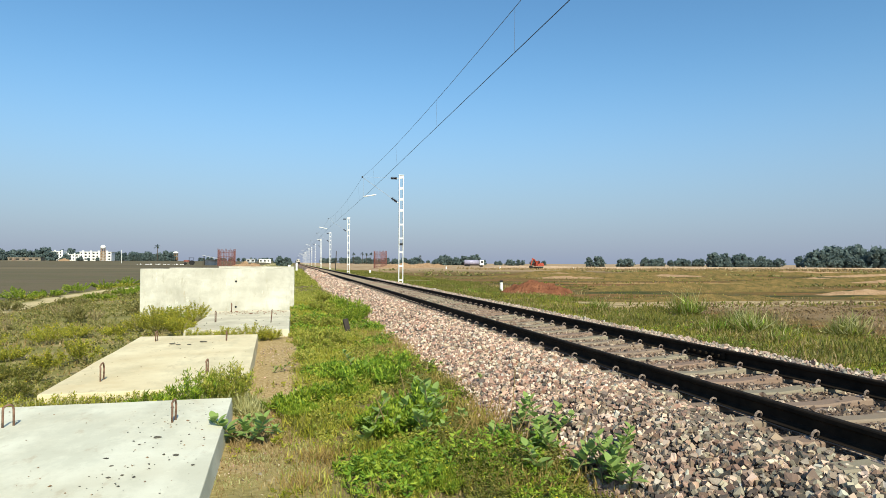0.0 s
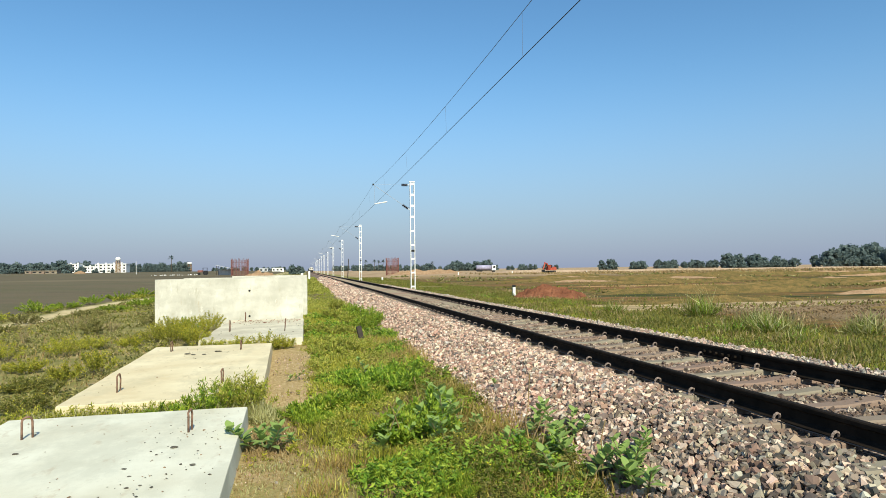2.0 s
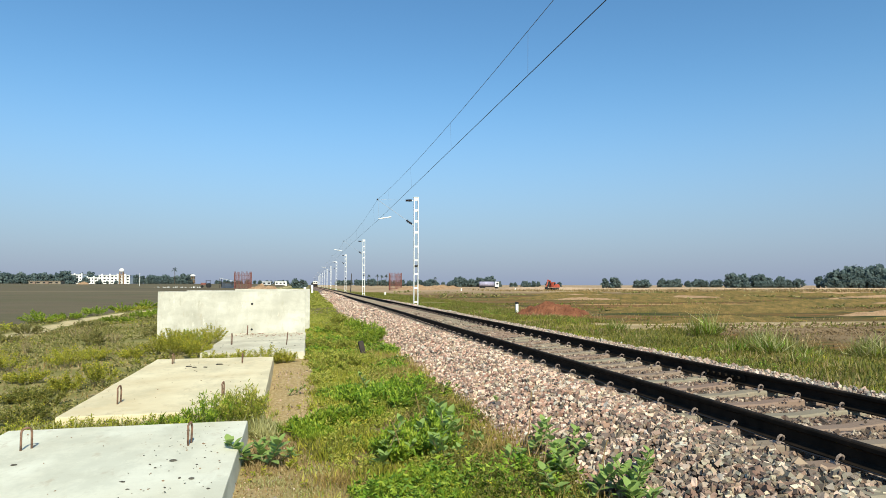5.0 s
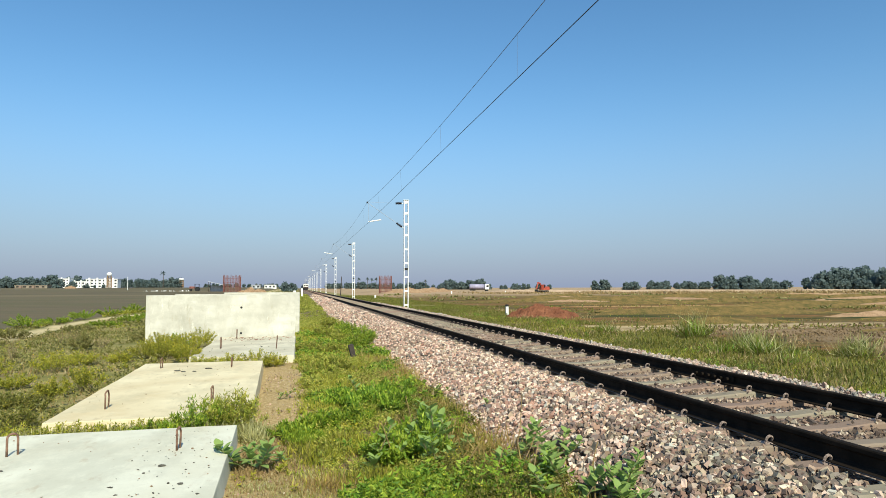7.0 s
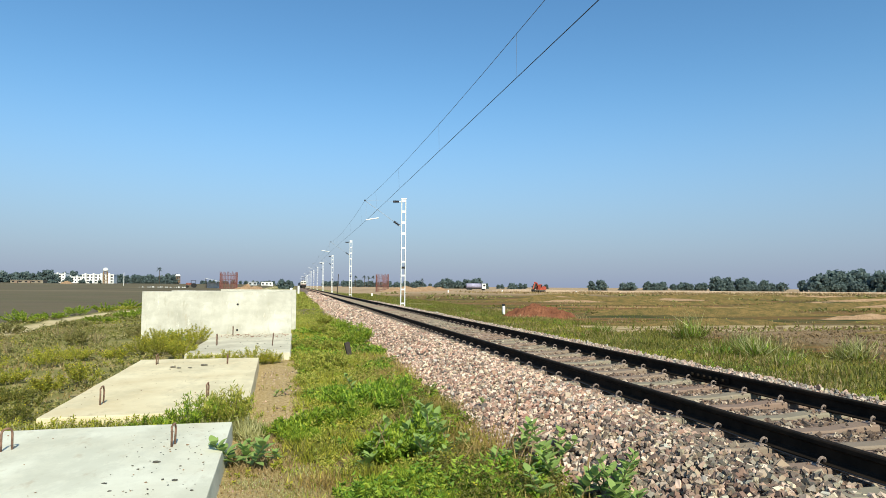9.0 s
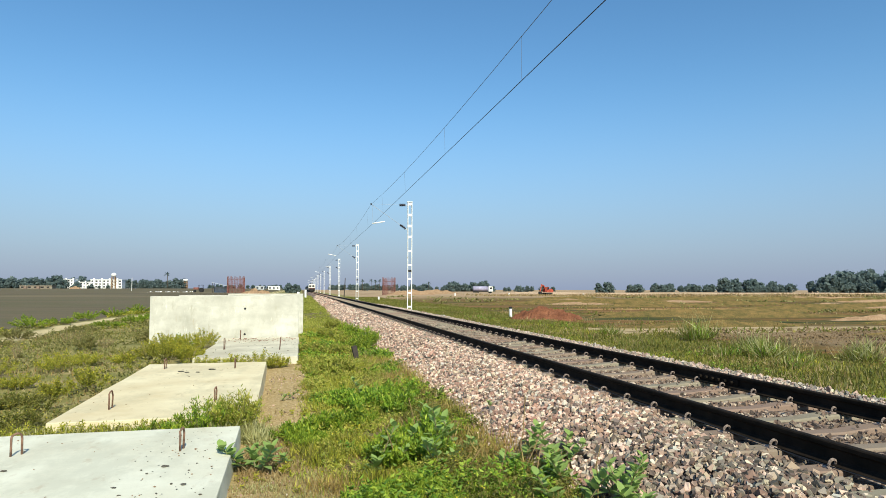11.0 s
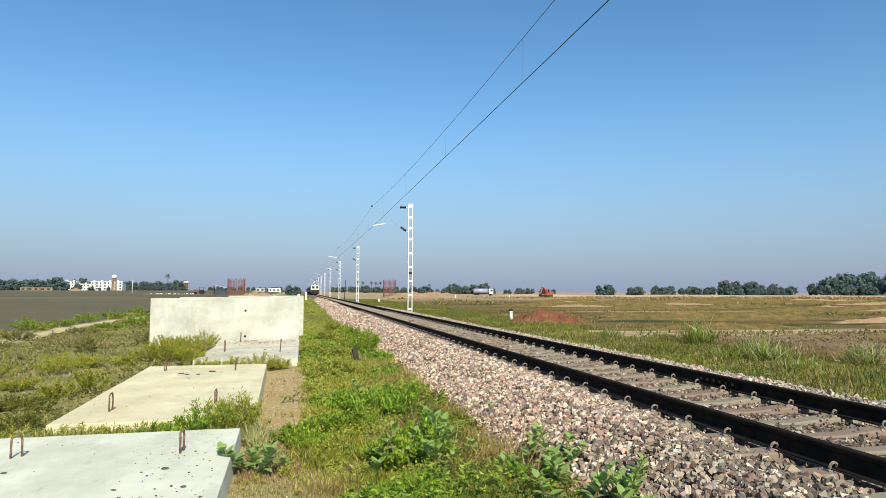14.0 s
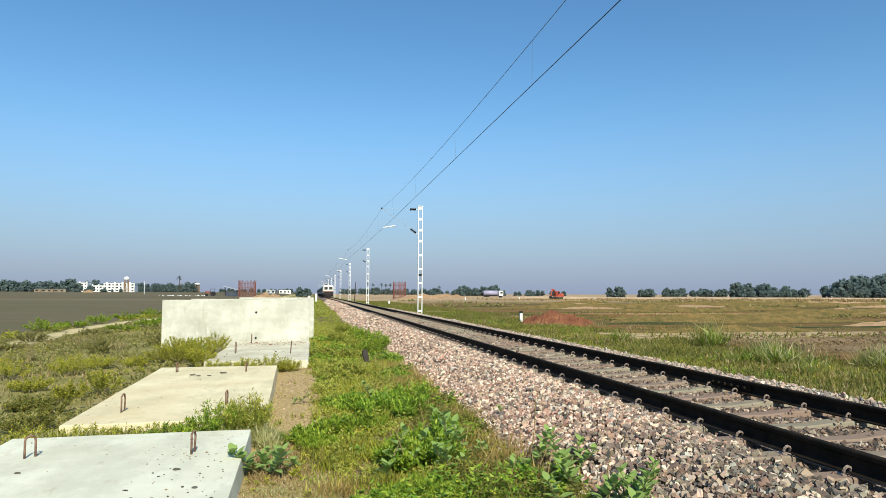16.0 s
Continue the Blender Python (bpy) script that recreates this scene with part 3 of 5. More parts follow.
s1, cx, cy = build_slab(-3.14, -0.61, 1.8, 8.2, 1.4, M["slab_a"], "pale concrete slab with rusty lifting loops lying in grass")
lifting_loop(s1, -2.63 - cx, 7.24 - cy, 42, 0.21, 0, 0.05)
lifting_loop(s1, -1.10 - cx, 7.1 - cy, 78, 0.22)
lifting_loop(s1, -2.7 - cx, 2.7 - cy, 60)
lifting_loop(s1, -1.2 - cx, 2.7 - cy, 40)
s2, cx, cy = build_slab(-3.08, -0.66, 8.9, 15.3, 1.6, M["slab_b"], "cream concrete slab with four rusty lifting loops")
lifting_loop(s2, -2.56 - cx, 9.75 - cy, 84, 0.24, 0, 0.07)
lifting_loop(s2, -1.25 - cx, 10.1 - cy, 80, 0.2)
lifting_loop(s2, -2.62 - cx, 14.4 - cy, 80, 0.2)
lifting_loop(s2, -1.25 - cx, 14.2 - cy, 85, 0.2)
s3, cx, cy = build_slab(-2.47, -0.07, 16.4, 22.9, 0.0, M["slab_c"], "weathered grey concrete slab below the upright panels")
lifting_loop(s3, -2.0 - cx, 18.6 - cy, 80, 0.3)
lifting_loop(s3, -0.55 - cx, 18.3 - cy, 85, 0.34, 4)
lifting_loop(s3, -1.9 - cx, 22.2 - cy, 85, 0.3)


def crumbs(slab, cx, cy, n, x0, x1, y0, y1, mat="droppings", grow=0.0):
    """Dry crumbs of dung and soil scattered on a slab."""
    p = np.stack([rng.uniform(x0, x1, n), rng.uniform(y0, y1, n), np.full(n, 0.208)], 1)
    v, f = stones(p, rng.lognormal(-5.0 + grow, 0.45, n))
    v[:, 2] = 0.203 + (v[:, 2] - 0.203) * 0.4
    ob = new("dry_crumbs", raw("dry_crumbs", v, f, M[mat]))
    tagged(ob, "dark dry crumbs scattered on the slab", "debris", kind="stuff")


crumbs(s1, 0, 0, 110, -1.5, -0.75, 4.2, 8.0)
crumbs(s1, 0, 0, 45, -3.0, -1.4, 4.2, 8.0, "tansoil")
crumbs(s1, 0, 0, 40, -1.4, -0.7, 4.2, 8.0, "tansoil")
crumbs(s2, 0, 0, 40, -3.0, -0.8, 9.2, 15.0, "tansoil", 0.2)
crumbs(s2, 0, 0, 16, -2.4, -1.4, 12.5, 14.6)
crumbs(s3, 0, 0, 150, -2.3, -0.15, 21.2, 22.8, "brick", 0.9)
crumbs(s3, 0, 0, 60, -2.3, -0.15, 17.0, 21.2, "droppings", 0.6)


def pat(x, y, r):
    """A dried, flattened lump on the slab."""
    bm = B()
    bmesh.ops.create_icosphere(bm, subdivisions=2, radius=1)
    for v in bm.verts:
        k = 1 + 0.45 * noise.noise(v.co * 2.5 + Vector((x, y, 0)))
        v.co = Vector((v.co.x * r * k, v.co.y * r * k * 0.8, max(v.co.z, -0.1) * r * 0.28 * k))
    ob = new("dung_pat", mesh_of("dung_pat", bm, M["droppings"]))
    ob.location = (x, y, 0.207)
    tagged(ob, "dried dark dung pat on a concrete slab", "dung pat")


for x, y, r in ((-1.19, 6.48, 0.033), (-0.93, 5.86, 0.024), (-1.74, 14.0, 0.07), (-2.15, 13.6, 0.045), (-2.28, 13.75, 0.06), (-1.95, 13.6, 0.04), (-2.55, 6.6, 0.025)):
    pat(x, y, r)


def build_panel(x0, x1, y, h, label):
    p = thing("concrete_panel", label, "concrete panel", pose((x0 + x1) / 2, y, 0), "upright precast panels")
    w = (x1 - x0) / 2
    part("panel_body", rough_block((-w, 0, -0.1), (w, 0.28, h), 8, 0.007), M["panel"], p)
    for hx, hz in ((0.62, h - 0.42), (0.62, 0.30)):
        bm = rod(B(), (hx, -0.012, hz), (hx, 0.02, hz), 0.036, seg=12)
        part("lifting_hole", bm, M["black"], p, "dark round lifting hole")


build_panel(-4.87, -0.09, 23.25, 1.58, "grey concrete panel standing upright in weeds")
build_panel(-4.70, 0.07, 27.5, 1.58, "grey concrete panel standing behind another")
build_panel(-4.69, 0.11, 45.0, 1.53, "grey concrete panel standing farther behind")


def build_stub(x, y, h, lean, mat, label):
    bm = box(B(), (-0.062, -0.045, -0.1), (0.062, 0.045, h), 0.012)
    ob = new("stub_post", mesh_of("stub_post", bm, mat))
    ob.matrix_world = pose(x, y, 0, 0, lean, 12)
    tagged(ob, label, "post")


build_stub(1.38, 16.5, 0.43, -14, M["wood"], "short dark leaning post at the foot of the ballast")


# ---- overhead line ----
def build_mast(y, first):
    m = thing("catenary_mast", "white painted lattice mast of the overhead line", "catenary mast", pose(TRACK_X + 2.58, y, 0), "masts along the track")
    H = LINE_Z + 7.3
    for s in (-1, 1):
        bm = box(B(), (s * 0.14 - 0.026, -0.09, -0.3), (s * 0.14 + 0.022, -0.075, H))
        box(bm, (s * 0.14 - 0.022, 0.075, -0.3), (s * 0.14 + 0.022, 0.09, H))
        box(bm, (s * 0.165 - 0.006, -0.074, -0.3), (s * 0.165 + 0.006, 0.074, H))
        part("channel", bm, M["mast"], m)
    k = 0
    z = 0.55
    while z < H - 0.1:
        wide = 0.16 if z > H - 3.0 else 0.11
        part("batten", box(B(), (-0.115, -0.10, z), (0.115, -0.091, z + wide)), M["mast"], m)
        part("batten", box(B(), (-0.115, 0.091, z), (0.115, 0.10, z + wide)), M["mast"], m)
        z += 0.78 if z > H - 3.2 else 0.98
        k += 1
    part("cap", box(B(), (-0.2, -0.11, H), (0.2, 0.11, H + 0.05), 0.01), M["mast"], m)
    part("footing", box(B(), (-0.35, -0.35, -0.3), (0.35, 0.35, 0.35), 0.03), M["sleeper"], m, "concrete footing")
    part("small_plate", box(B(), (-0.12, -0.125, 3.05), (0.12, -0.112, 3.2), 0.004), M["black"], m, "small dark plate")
    off = -0.05 if first else -0.23
    mx, cx = -2.75, -2.58 + off            # messenger and contact wire from the mast
    ins = M["insul"]

    def insulator(a, b):
        bm = B()
        a, b = Vector(a), Vector(b)
        rod(bm, a, b, 0.045)
        for q in np.linspace(0.06, 0.94, 7):
            c = a.lerp(b, q)
            d = (b - a).normalized() * 0.012
            rod(bm, c - d, c + d, 0.10, 0.10, 10)
        return part("insulator", bm, ins, m, "dark ribbed insulator", True)

    top, low, mess = Vector((-0.2, 0, H - 0.2)), Vector((-0.2, 0, 5.85 + LINE_Z - 0.5)), Vector((mx, 0, 7.1 + LINE_Z))
    insulator(top + Vector((-0.12, 0, 0)), top + Vector((-0.55, 0, -0.005)))
    d = (mess - low).normalized()
    insulator(low + d * 0.12, low + d * 0.6)
    part("stay_tube", rod(B(), top + Vector((-0.55, 0, 0)), mess + Vector((0, 0, 0.02)), 0.005), M["tube"], m)
    part("stay_tube", rod(B(), top, top + Vector((-0.12, 0, 0)), 0.025), M["mast"], m)
    part("bracket_tube", rod(B(), low + d * 0.6, mess, 0.014), M["tube"], m)
    part("bracket_tube", rod(B(), low, low + d * 0.12, 0.025), M["mast"], m)
    part("clamp", box(B(), mess - Vector((0.05, 0.06, 0.05)), mess + Vector((0.05, 0.06, 0.06)), 0.01), M["wire"], m)
    a, b = Vector((cx + 0.85, 0, 5.7 + LINE_Z + 0.2)), Vector((cx - 0.03, 0, 5.7 + LINE_Z + 0.04))
    if not first:                                      # push-off arm on the far side of the wire
        a, b = Vector((cx - 1.2, 0, 5.7 + LINE_Z + 0.24)), Vector((cx - 0.1, 0, 5.7 + LINE_Z + 0.04))
    part("steady_arm", rod(B(), a, b, 0.04), M["mast"], m, "white steady arm")
    part("arm_hanger", rod(B(), b, low + d * ((b.x - low.x) / d.x), 0.006), M["tube"], m)
    return m


MAST_Y, SPAN = 46.0, 45.0
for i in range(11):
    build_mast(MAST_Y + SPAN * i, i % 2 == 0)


def line_x(y, share):
    k = (y - MAST_Y) / SPAN
    i = math.floor(k)
    a, b = (-0.05, -0.23) if i % 2 == 0 else (-0.23, -0.05)
    return TRACK_X + share * (a + (b - a) * (k - i)) - 0.17 * (share < 1)


def sag(y):
    k = (y - MAST_Y) / SPAN
    u = 2 * (k - math.floor(k)) - 1
    return LINE_Z + 6.63 + 0.47 * u * u


def build_wires():
    line = thing("overhead_line", "thin dark overhead wires with droppers above the track", "overhead line")
    ys = [MAST_Y + SPAN * (-2 + k / 12) for k in range(12 * 13)]
    part("messenger_wire", tube(B(), [(line_x(y, 0.0), y, sag(y)) for y in ys], 0.007, 5), M["messenger"], line)
    part("contact_wire", tube(B(), [(line_x(y, 1), y, LINE_Z + 5.72) for y in ys[::12]], 0.009, 5), M["wire"], line)
    for j in range(-1, 1):
        for q in (0.07, 0.28, 0.46, 0.66, 0.86):
            y = MAST_Y + SPAN * (j + q)
            part("dropper", rod(B(), (line_x(y, 1), y, LINE_Z + 5.75), (line_x(y, 0.0), y, sag(y)), 0.003, seg=5), M["messenger"], line)


build_wires()


# ---- train ----
def build_loco():
    L = thing("locomotive", "cream electric locomotive with red band and raised pantograph", "locomotive")
    w = 1.56
    prof = [(-w, 1.2), (-w, 3.2), (-w + 0.12, 3.55), (-w + 0.45, 3.75), (w - 0.45, 3.75), (w - 0.12, 3.55), (w, 3.2), (w, 1.2)]
    bm = prism(B(), prof, 0.35, 18.5)
    for v in bm.verts:                      # raked cab front
        if v.co.y < 1 and v.co.z > 2.2:
            v.co.y += (v.co.z - 2.2) * 0.35
    body = part("body", bm, M["cream"], L)
    part("buffer_beam", box(B(), (-1.5, 0.1, 0.75), (1.5, 0.4, 1.2), 0.03), M["under"], L)
    part("lower_front", box(B(), (-1.52, 0.26, 1.2), (1.52, 0.42, 1.72), 0.03), M["under"], L, "dark grey lower front")
    part("band", box(B(), (-w - 0.008, 0.3, 1.74), (w + 0.008, 18.6, 1.86), 0.005), M["red"], L, "red band")
    for s in (-1, 1):
        bm = box(B(), (s * 0.72 - 0.52, -0.06, 2.42), (s * 0.72 + 0.52, 0.06, 3.22), 0.05)
        for v in bm.verts:
            v.co.y += 0.36 + (v.co.z - 2.2) * 0.35
        g = part("windscreen", bm, M["black"], L, "dark windscreen")
        part("wiper", rod(B(), (s * 0.75, 0.30, 2.3), (s * 0.75 + 0.25, 0.5, 2.95), 0.012, seg=5), M["under"], g)
        part("headlight", rod(B(), (s * 1.1, 0.30, 1.4), (s * 1.1, 0.38, 1.4), 0.13, seg=12), M["white"], L)
        for z in (0.95,):
            part("buffer", rod(B(), (s * 0.98, -0.4, z), (s * 0.98, 0.12, z), 0.11, seg=10), M["under"], L)
            part("buffer_plate", rod(B(), (s * 0.98, -0.45, z), (s * 0.98, -0.40, z), 0.23, seg=12), M["under"], L)
    part("skirt", box(B(), (-1.5, 0.42, 0.5), (1.5, 18.3, 1.19), 0.02), M["under"], L)
    part("cow_catcher", box(B(), (-1.35, 0.1, 0.15), (1.35, 0.25, 0.72), 0.04), M["under"], L)
    part("roof_deck", box(B(), (-1.1, 1.6, 3.74), (1.1, 18.3, 3.82), 0.02), M["under"], L)
    part("roof_headlamp", box(B(), (-0.3, 1.0, 3.73), (0.3, 1.5, 3.98), 0.05), M["cream"], L)
    for y0 in (2.6, 11.6):
        part("bogie", box(B(), (-1.3, y0, 0.3), (1.3, y0 + 4.6, 1.05), 0.05), M["under"], L)
        for k in range(3):
            for s in (-1, 1):
                part("wheel", rod(B(), (s * 0.80, y0 + 0.5 + 1.8 * k, 0.545), (s * 0.94, y0 + 0.5 + 1.8 * k, 0.545), 0.545, seg=16), M["under"], L)
    for y0, up in ((3.2, 1.9), (13.5, 0.35)):
        bm = B()
        for s in (-1, 1):
            rod(bm, (s * 0.55, y0, 3.8), (s * 0.4, y0 + 1.5, 3.8 + up * 0.5), 0.04)
            rod(bm, (s * 0.4, y0 + 1.5, 3.8 + up * 0.5), (s * 0.5, y0 + 0.2, 3.8 + up), 0.035)
        rod(bm, (-0.9, y0 + 0.2, 3.8 + up), (0.9, y0 + 0.2, 3.8 + up), 0.045)
        part("pantograph", bm, M["under"], L, "dark folding pantograph")
    for y0 in (7, 9, 11):
        part("roof_box", box(B(), (-0.8, y0, 3.74), (0.8, y0 + 1.2, 4.1), 0.06), M["under"], L)
    return L


def build_coach():
    c = thing("coach", "dusty dark blue passenger coach", "railway coach", group="coaches of the train")
    w = 1.6
    prof = [(-w, 1.0), (-w, 3.1), (-w + 0.25, 3.6), (-0.6, 3.95), (0.6, 3.95), (w - 0.25, 3.6), (w, 3.1), (w, 1.0)]
    part("body", prism(B(), prof, 0.3, 22.0), M["coach"], c)
    for k in range(16):
        for s in (-1, 1):
            part("window", box(B(), (s * w - 0.012, 1.8 + 1.2 * k, 2.05), (s * w + 0.012, 2.6 + 1.2 * k, 2.8)), M["black"], c, "dark window")
    for y0 in (2.0, 17.0):
        part("bogie", box(B(), (-1.25, y0, 0.05), (1.25, y0 + 3.2, 0.95), 0.05), M["under"], c)
        for q in (0.4, 2.8):
            for s in (-1, 1):
                part("wheel", rod(B(), (s * 0.80, y0 + q, 0.46), (s * 0.94, y0 + q, 0.46), 0.457, seg=14), M["under"], c)
    part("undergear", box(B(), (-1.1, 7, 0.4), (1.1, 15, 0.98), 0.05), M["under"], c)
    part("end_gangway", box(B(), (-0.6, 0.0, 1.1), (0.6, 0.28, 3.3), 0.04), M["under"], c)
    return c


loco = build_loco()
coaches = [build_coach()]
for i in range(11):
    coaches.append(copy_thing(coaches[0], Matrix.Identity(4)))


# ---- far trees ----
def crown_mesh(seed, r, h0, h1, n, leaf):
    """Foliage as many small leaf sprays gathered in uneven clumps."""
    g = np.random.default_rng(seed)
    k = 42
    a = g.uniform(0, 2 * math.pi, k)
    rad = r * np.sqrt(g.uniform(0, 0.75, k))
    zc = g.uniform(h0, h1, k)
    rad *= np.sqrt(np.clip(1.15 - ((zc - h0) / (h1 - h0)) ** 2, 0.1, 1))
    cs = np.stack([rad * np.cos(a), rad * np.sin(a), zc], 1)
    size = g.uniform(0.14, 0.36, k) * r
    pick = g.integers(0, k, n)
    d = g.normal(size=(n, 3))
    d /= np.linalg.norm(d, axis=1, keepdims=True)
    c = cs[pick] + d * size[pick][:, None] * g.uniform(0.2, 1.15, (n, 1))
    u = np.cross(d, g.normal(size=(n, 3)))
    u /= np.linalg.norm(u, axis=1, keepdims=True)
    v = np.cross(d, u) + d * g.uniform(-1.2, 1.2, (n, 1))
    s = leaf * g.uniform(0.5, 1.3, (n, 1))
    q = np.stack([c - u * s, c - v * s * 0.6, c + u * s, c + v * s * 0.6], 1).reshape(-1, 3)
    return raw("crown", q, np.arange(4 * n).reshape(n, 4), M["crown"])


def build_tree(seed, r, h):
    t = thing("tree", "dark green broad-leaved tree on the far edge of the fields", "tree", pose(0, -900 - 40 * seed, 0), "distant trees")
    g = random.Random(seed)
    bm = B()
    tube(bm, [(0, 0, -0.5), (0.1, 0, h * 0.2), (0.25, 0.1, h * 0.42)], 0.045 * h, 7)
    for k in range(6):
        a = k * 1.05 + g.uniform(-0.3, 0.3)
        rod(bm, (0.15, 0.05, h * 0.3), (0.6 * r * math.cos(a), 0.6 * r * math.sin(a), h * g.uniform(0.5, 0.75)), 0.02 * h, 0.006 * h, 6)
    part("trunk", bm, M["bark"], t)
    ob = new("crown", crown_mesh(seed, r, h * 0.04, h * 0.86, 860, 0.106 * h))
    ob.parent = t
    return t


def build_palm(seed, h):
    t = thing("palm_tree", "tall thin palm tree in the distance", "palm tree", pose(0, -1300 - 30 * seed, 0), "distant palms")
    part("trunk", tube(B(), [(0, 0, -0.5), (0.1, 0, h * 0.5), (0.0, 0.1, h * 0.86)], 0.16, 7), M["bark"], t)
    g = np.random.default_rng(seed)
    vs = []
    for k in range(26):
        a, e = g.uniform(0, 6.28), g.uniform(-0.6, 1.3)
        d = np.array([math.cos(a) * math.cos(e), math.sin(a) * math.cos(e), math.sin(e)])
        side = np.cross(d, (0, 0, 1.0))
        c = np.array([0, 0.1, h * 0.86])
        L = h * 0.2
        for j in range(6):
            p = c + d * L * (j / 6) + np.array([0, 0, -0.25 * L * (j / 6) ** 2])
            q = c + d * L * ((j + 1.2) / 6) + np.array([0, 0, -0.25 * L * ((j + 1.2) / 6) ** 2])
            wd = 0.05 * h * math.sin(math.pi * (j + 0.8) / 7)
            vs += [p - side * wd, q - side * wd * 0.8, q + side * wd * 0.8, p + side * wd]
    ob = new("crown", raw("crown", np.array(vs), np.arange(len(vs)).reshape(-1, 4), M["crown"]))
    ob.parent = t
    return t


TREES = [build_tree(1, 4.6, 9.0), build_tree(2, 5.6, 9.5), build_tree(3, 4.0, 10.0), build_tree(4, 6.2, 9.0)]
tree_no = [0]


def grow(x, y, h):
    i = tree_no[0] = tree_no[0] + 1
    m = pose(x, y, lift(x, y), 0, 0, i * 77) @ Matrix.Scale(h / 9.2, 4)
    if i <= len(TREES):
        TREES[i - 1].matrix_world = m
        return
    src = TREES[(i * 7 + i // 3) % len(TREES)]
    o = copy_thing(src, Matrix.Identity(4))
    o.matrix_basis = m


def wood(x0, y0, x1, y1, n, h0, h1, jitter=12):
    """A strip of trees whose height runs from h0 to h1."""
    for k in range(n):
        q = (k + 0.5) / n
        grow(x0 + (x1 - x0) * q + random.uniform(-3, 3), y0 + (y1 - y0) * q + random.uniform(-jitter, jitter), (h0 + (h1 - h0) * q) * random.uniform(0.85, 1.15))


wood(-250, 600, -178, 600, 20, 9.5, 9)
wood(-250, 590, -100, 590, 40, 4, 4, 8)
wood(-158, 500, -132, 505, 6, 2.6, 2.6, 2)
wood(-178, 590, -165, 590, 3, 7, 7)
wood(-160, 505, -151, 505, 3, 5.5, 5)
wood(-160, 640, -120, 640, 7, 8, 8)
wood(-142, 600, -98, 600, 15, 6.5, 8)
wood(-95, 720, -20, 720, 24, 4.2, 3.8)
wood(-6, 350, -3, 350, 2, 5.4, 5.6, 3)
wood(26, 560, 125, 640, 34, 5.2, 6.0)
wood(24, 600, 180, 610, 30, 4.6, 5.0, 6)
wood(128, 600, 175, 600, 16, 7.5, 9.5)
grow(33, 352, 3.6)
wood(186, 640, 260, 640, 9, 4.5, 5, 5)
wood(150, 450, 158, 450, 2, 4.8, 4.8, 3)
wood(178, 380, 188, 380, 3, 5.8, 5.6, 3)
wood(211, 400, 220, 400, 3, 5.8, 5.8, 3)
wood(283, 500, 338, 500, 18, 6.3, 6.3, 6)
wood(290, 420, 334, 420, 13, 9.5, 8, 6)
wood(288, 412, 338, 412, 14, 4.5, 4, 4)
wood(338, 420, 352, 400, 3, 6, 9, 5)
wood(340, 380, 410, 320, 26, 6, 7, 6)
wood(346, 385, 378, 375, 13, 12, 14, 8)
wood(372, 350, 400, 330, 13, 14, 15, 8)
grow(74, 400, 5.5)

PALM = build_palm(3, 8.2)
PALM.matrix_world = pose(31.4, 350, lift(31.4, 350)) @ Matrix.Scale(0.75, 4)
for x, y, h in ((36, 350, 6.3), (38.5, 352, 6.0), (40.5, 349, 6.3), (-103, 550, 13), (76, 396, 6.6)):
    o = copy_thing(PALM, Matrix.Identity(4))
    o.matrix_basis = pose(x, y, lift(x, y), 0, 0, x * 31) @ Matrix.Scale(h / 8.2, 4)


# ---- far buildings, machines and works ----
def build_block(x, y, w, h, d, floors, bays, label, wall="white"):
    b = thing("apartment_building", label, "building", pose(x, y, lift(x, y)))
    part("wall", box(B(), (-w / 2, 0, -0.5), (w / 2, d, h)), M[wall], b)
    part("roof", box(B(), (-w / 2 - 0.2, -0.2, h), (w / 2 + 0.2, d + 0.2, h + 0.35)), M[wall], b)
    fh, bw = h / floors, w / bays
    for f in range(floors):
        for k in range(bays):
            cx = -w / 2 + bw * (k + 0.5)
            part("window", box(B(), (cx - bw * 0.26, -0.04, fh * f + fh * 0.3), (cx + bw * 0.26, 0.02, fh * f + fh * 0.8)), M["black"], b, "dark window")
    for k in range(0, bays, 2):
        cx = -w / 2 + bw * (k + 0.95)
        part("stair_tower", box(B(), (cx - bw * 0.22, -1.2, -0.5), (cx + bw * 0.22, -0.05, h + (1.1 if floors > 1 else -0.3))), M[wall], b)
    return b


build_block(-164, 520, 7, 6.4, 9, 3, 3, "small white apartment block among trees")
build_block(-139, 520, 21, 6.2, 10, 3, 8, "long white apartment block with stair towers")
build_block(-153, 522, 13, 4.4, 8, 2, 6, "low white block between two taller ones")
build_block(-171, 480, 19, 1.7, 8, 1, 5, "low brown shed at the edge of the village", "sleeper")
build_block(-24, 400, 5, 1.7, 6, 1, 2, "small grey flat-roofed village hut", "tin")
build_block(-16, 400, 6.5, 1.7, 6, 1, 3, "small white flat-roofed village house")


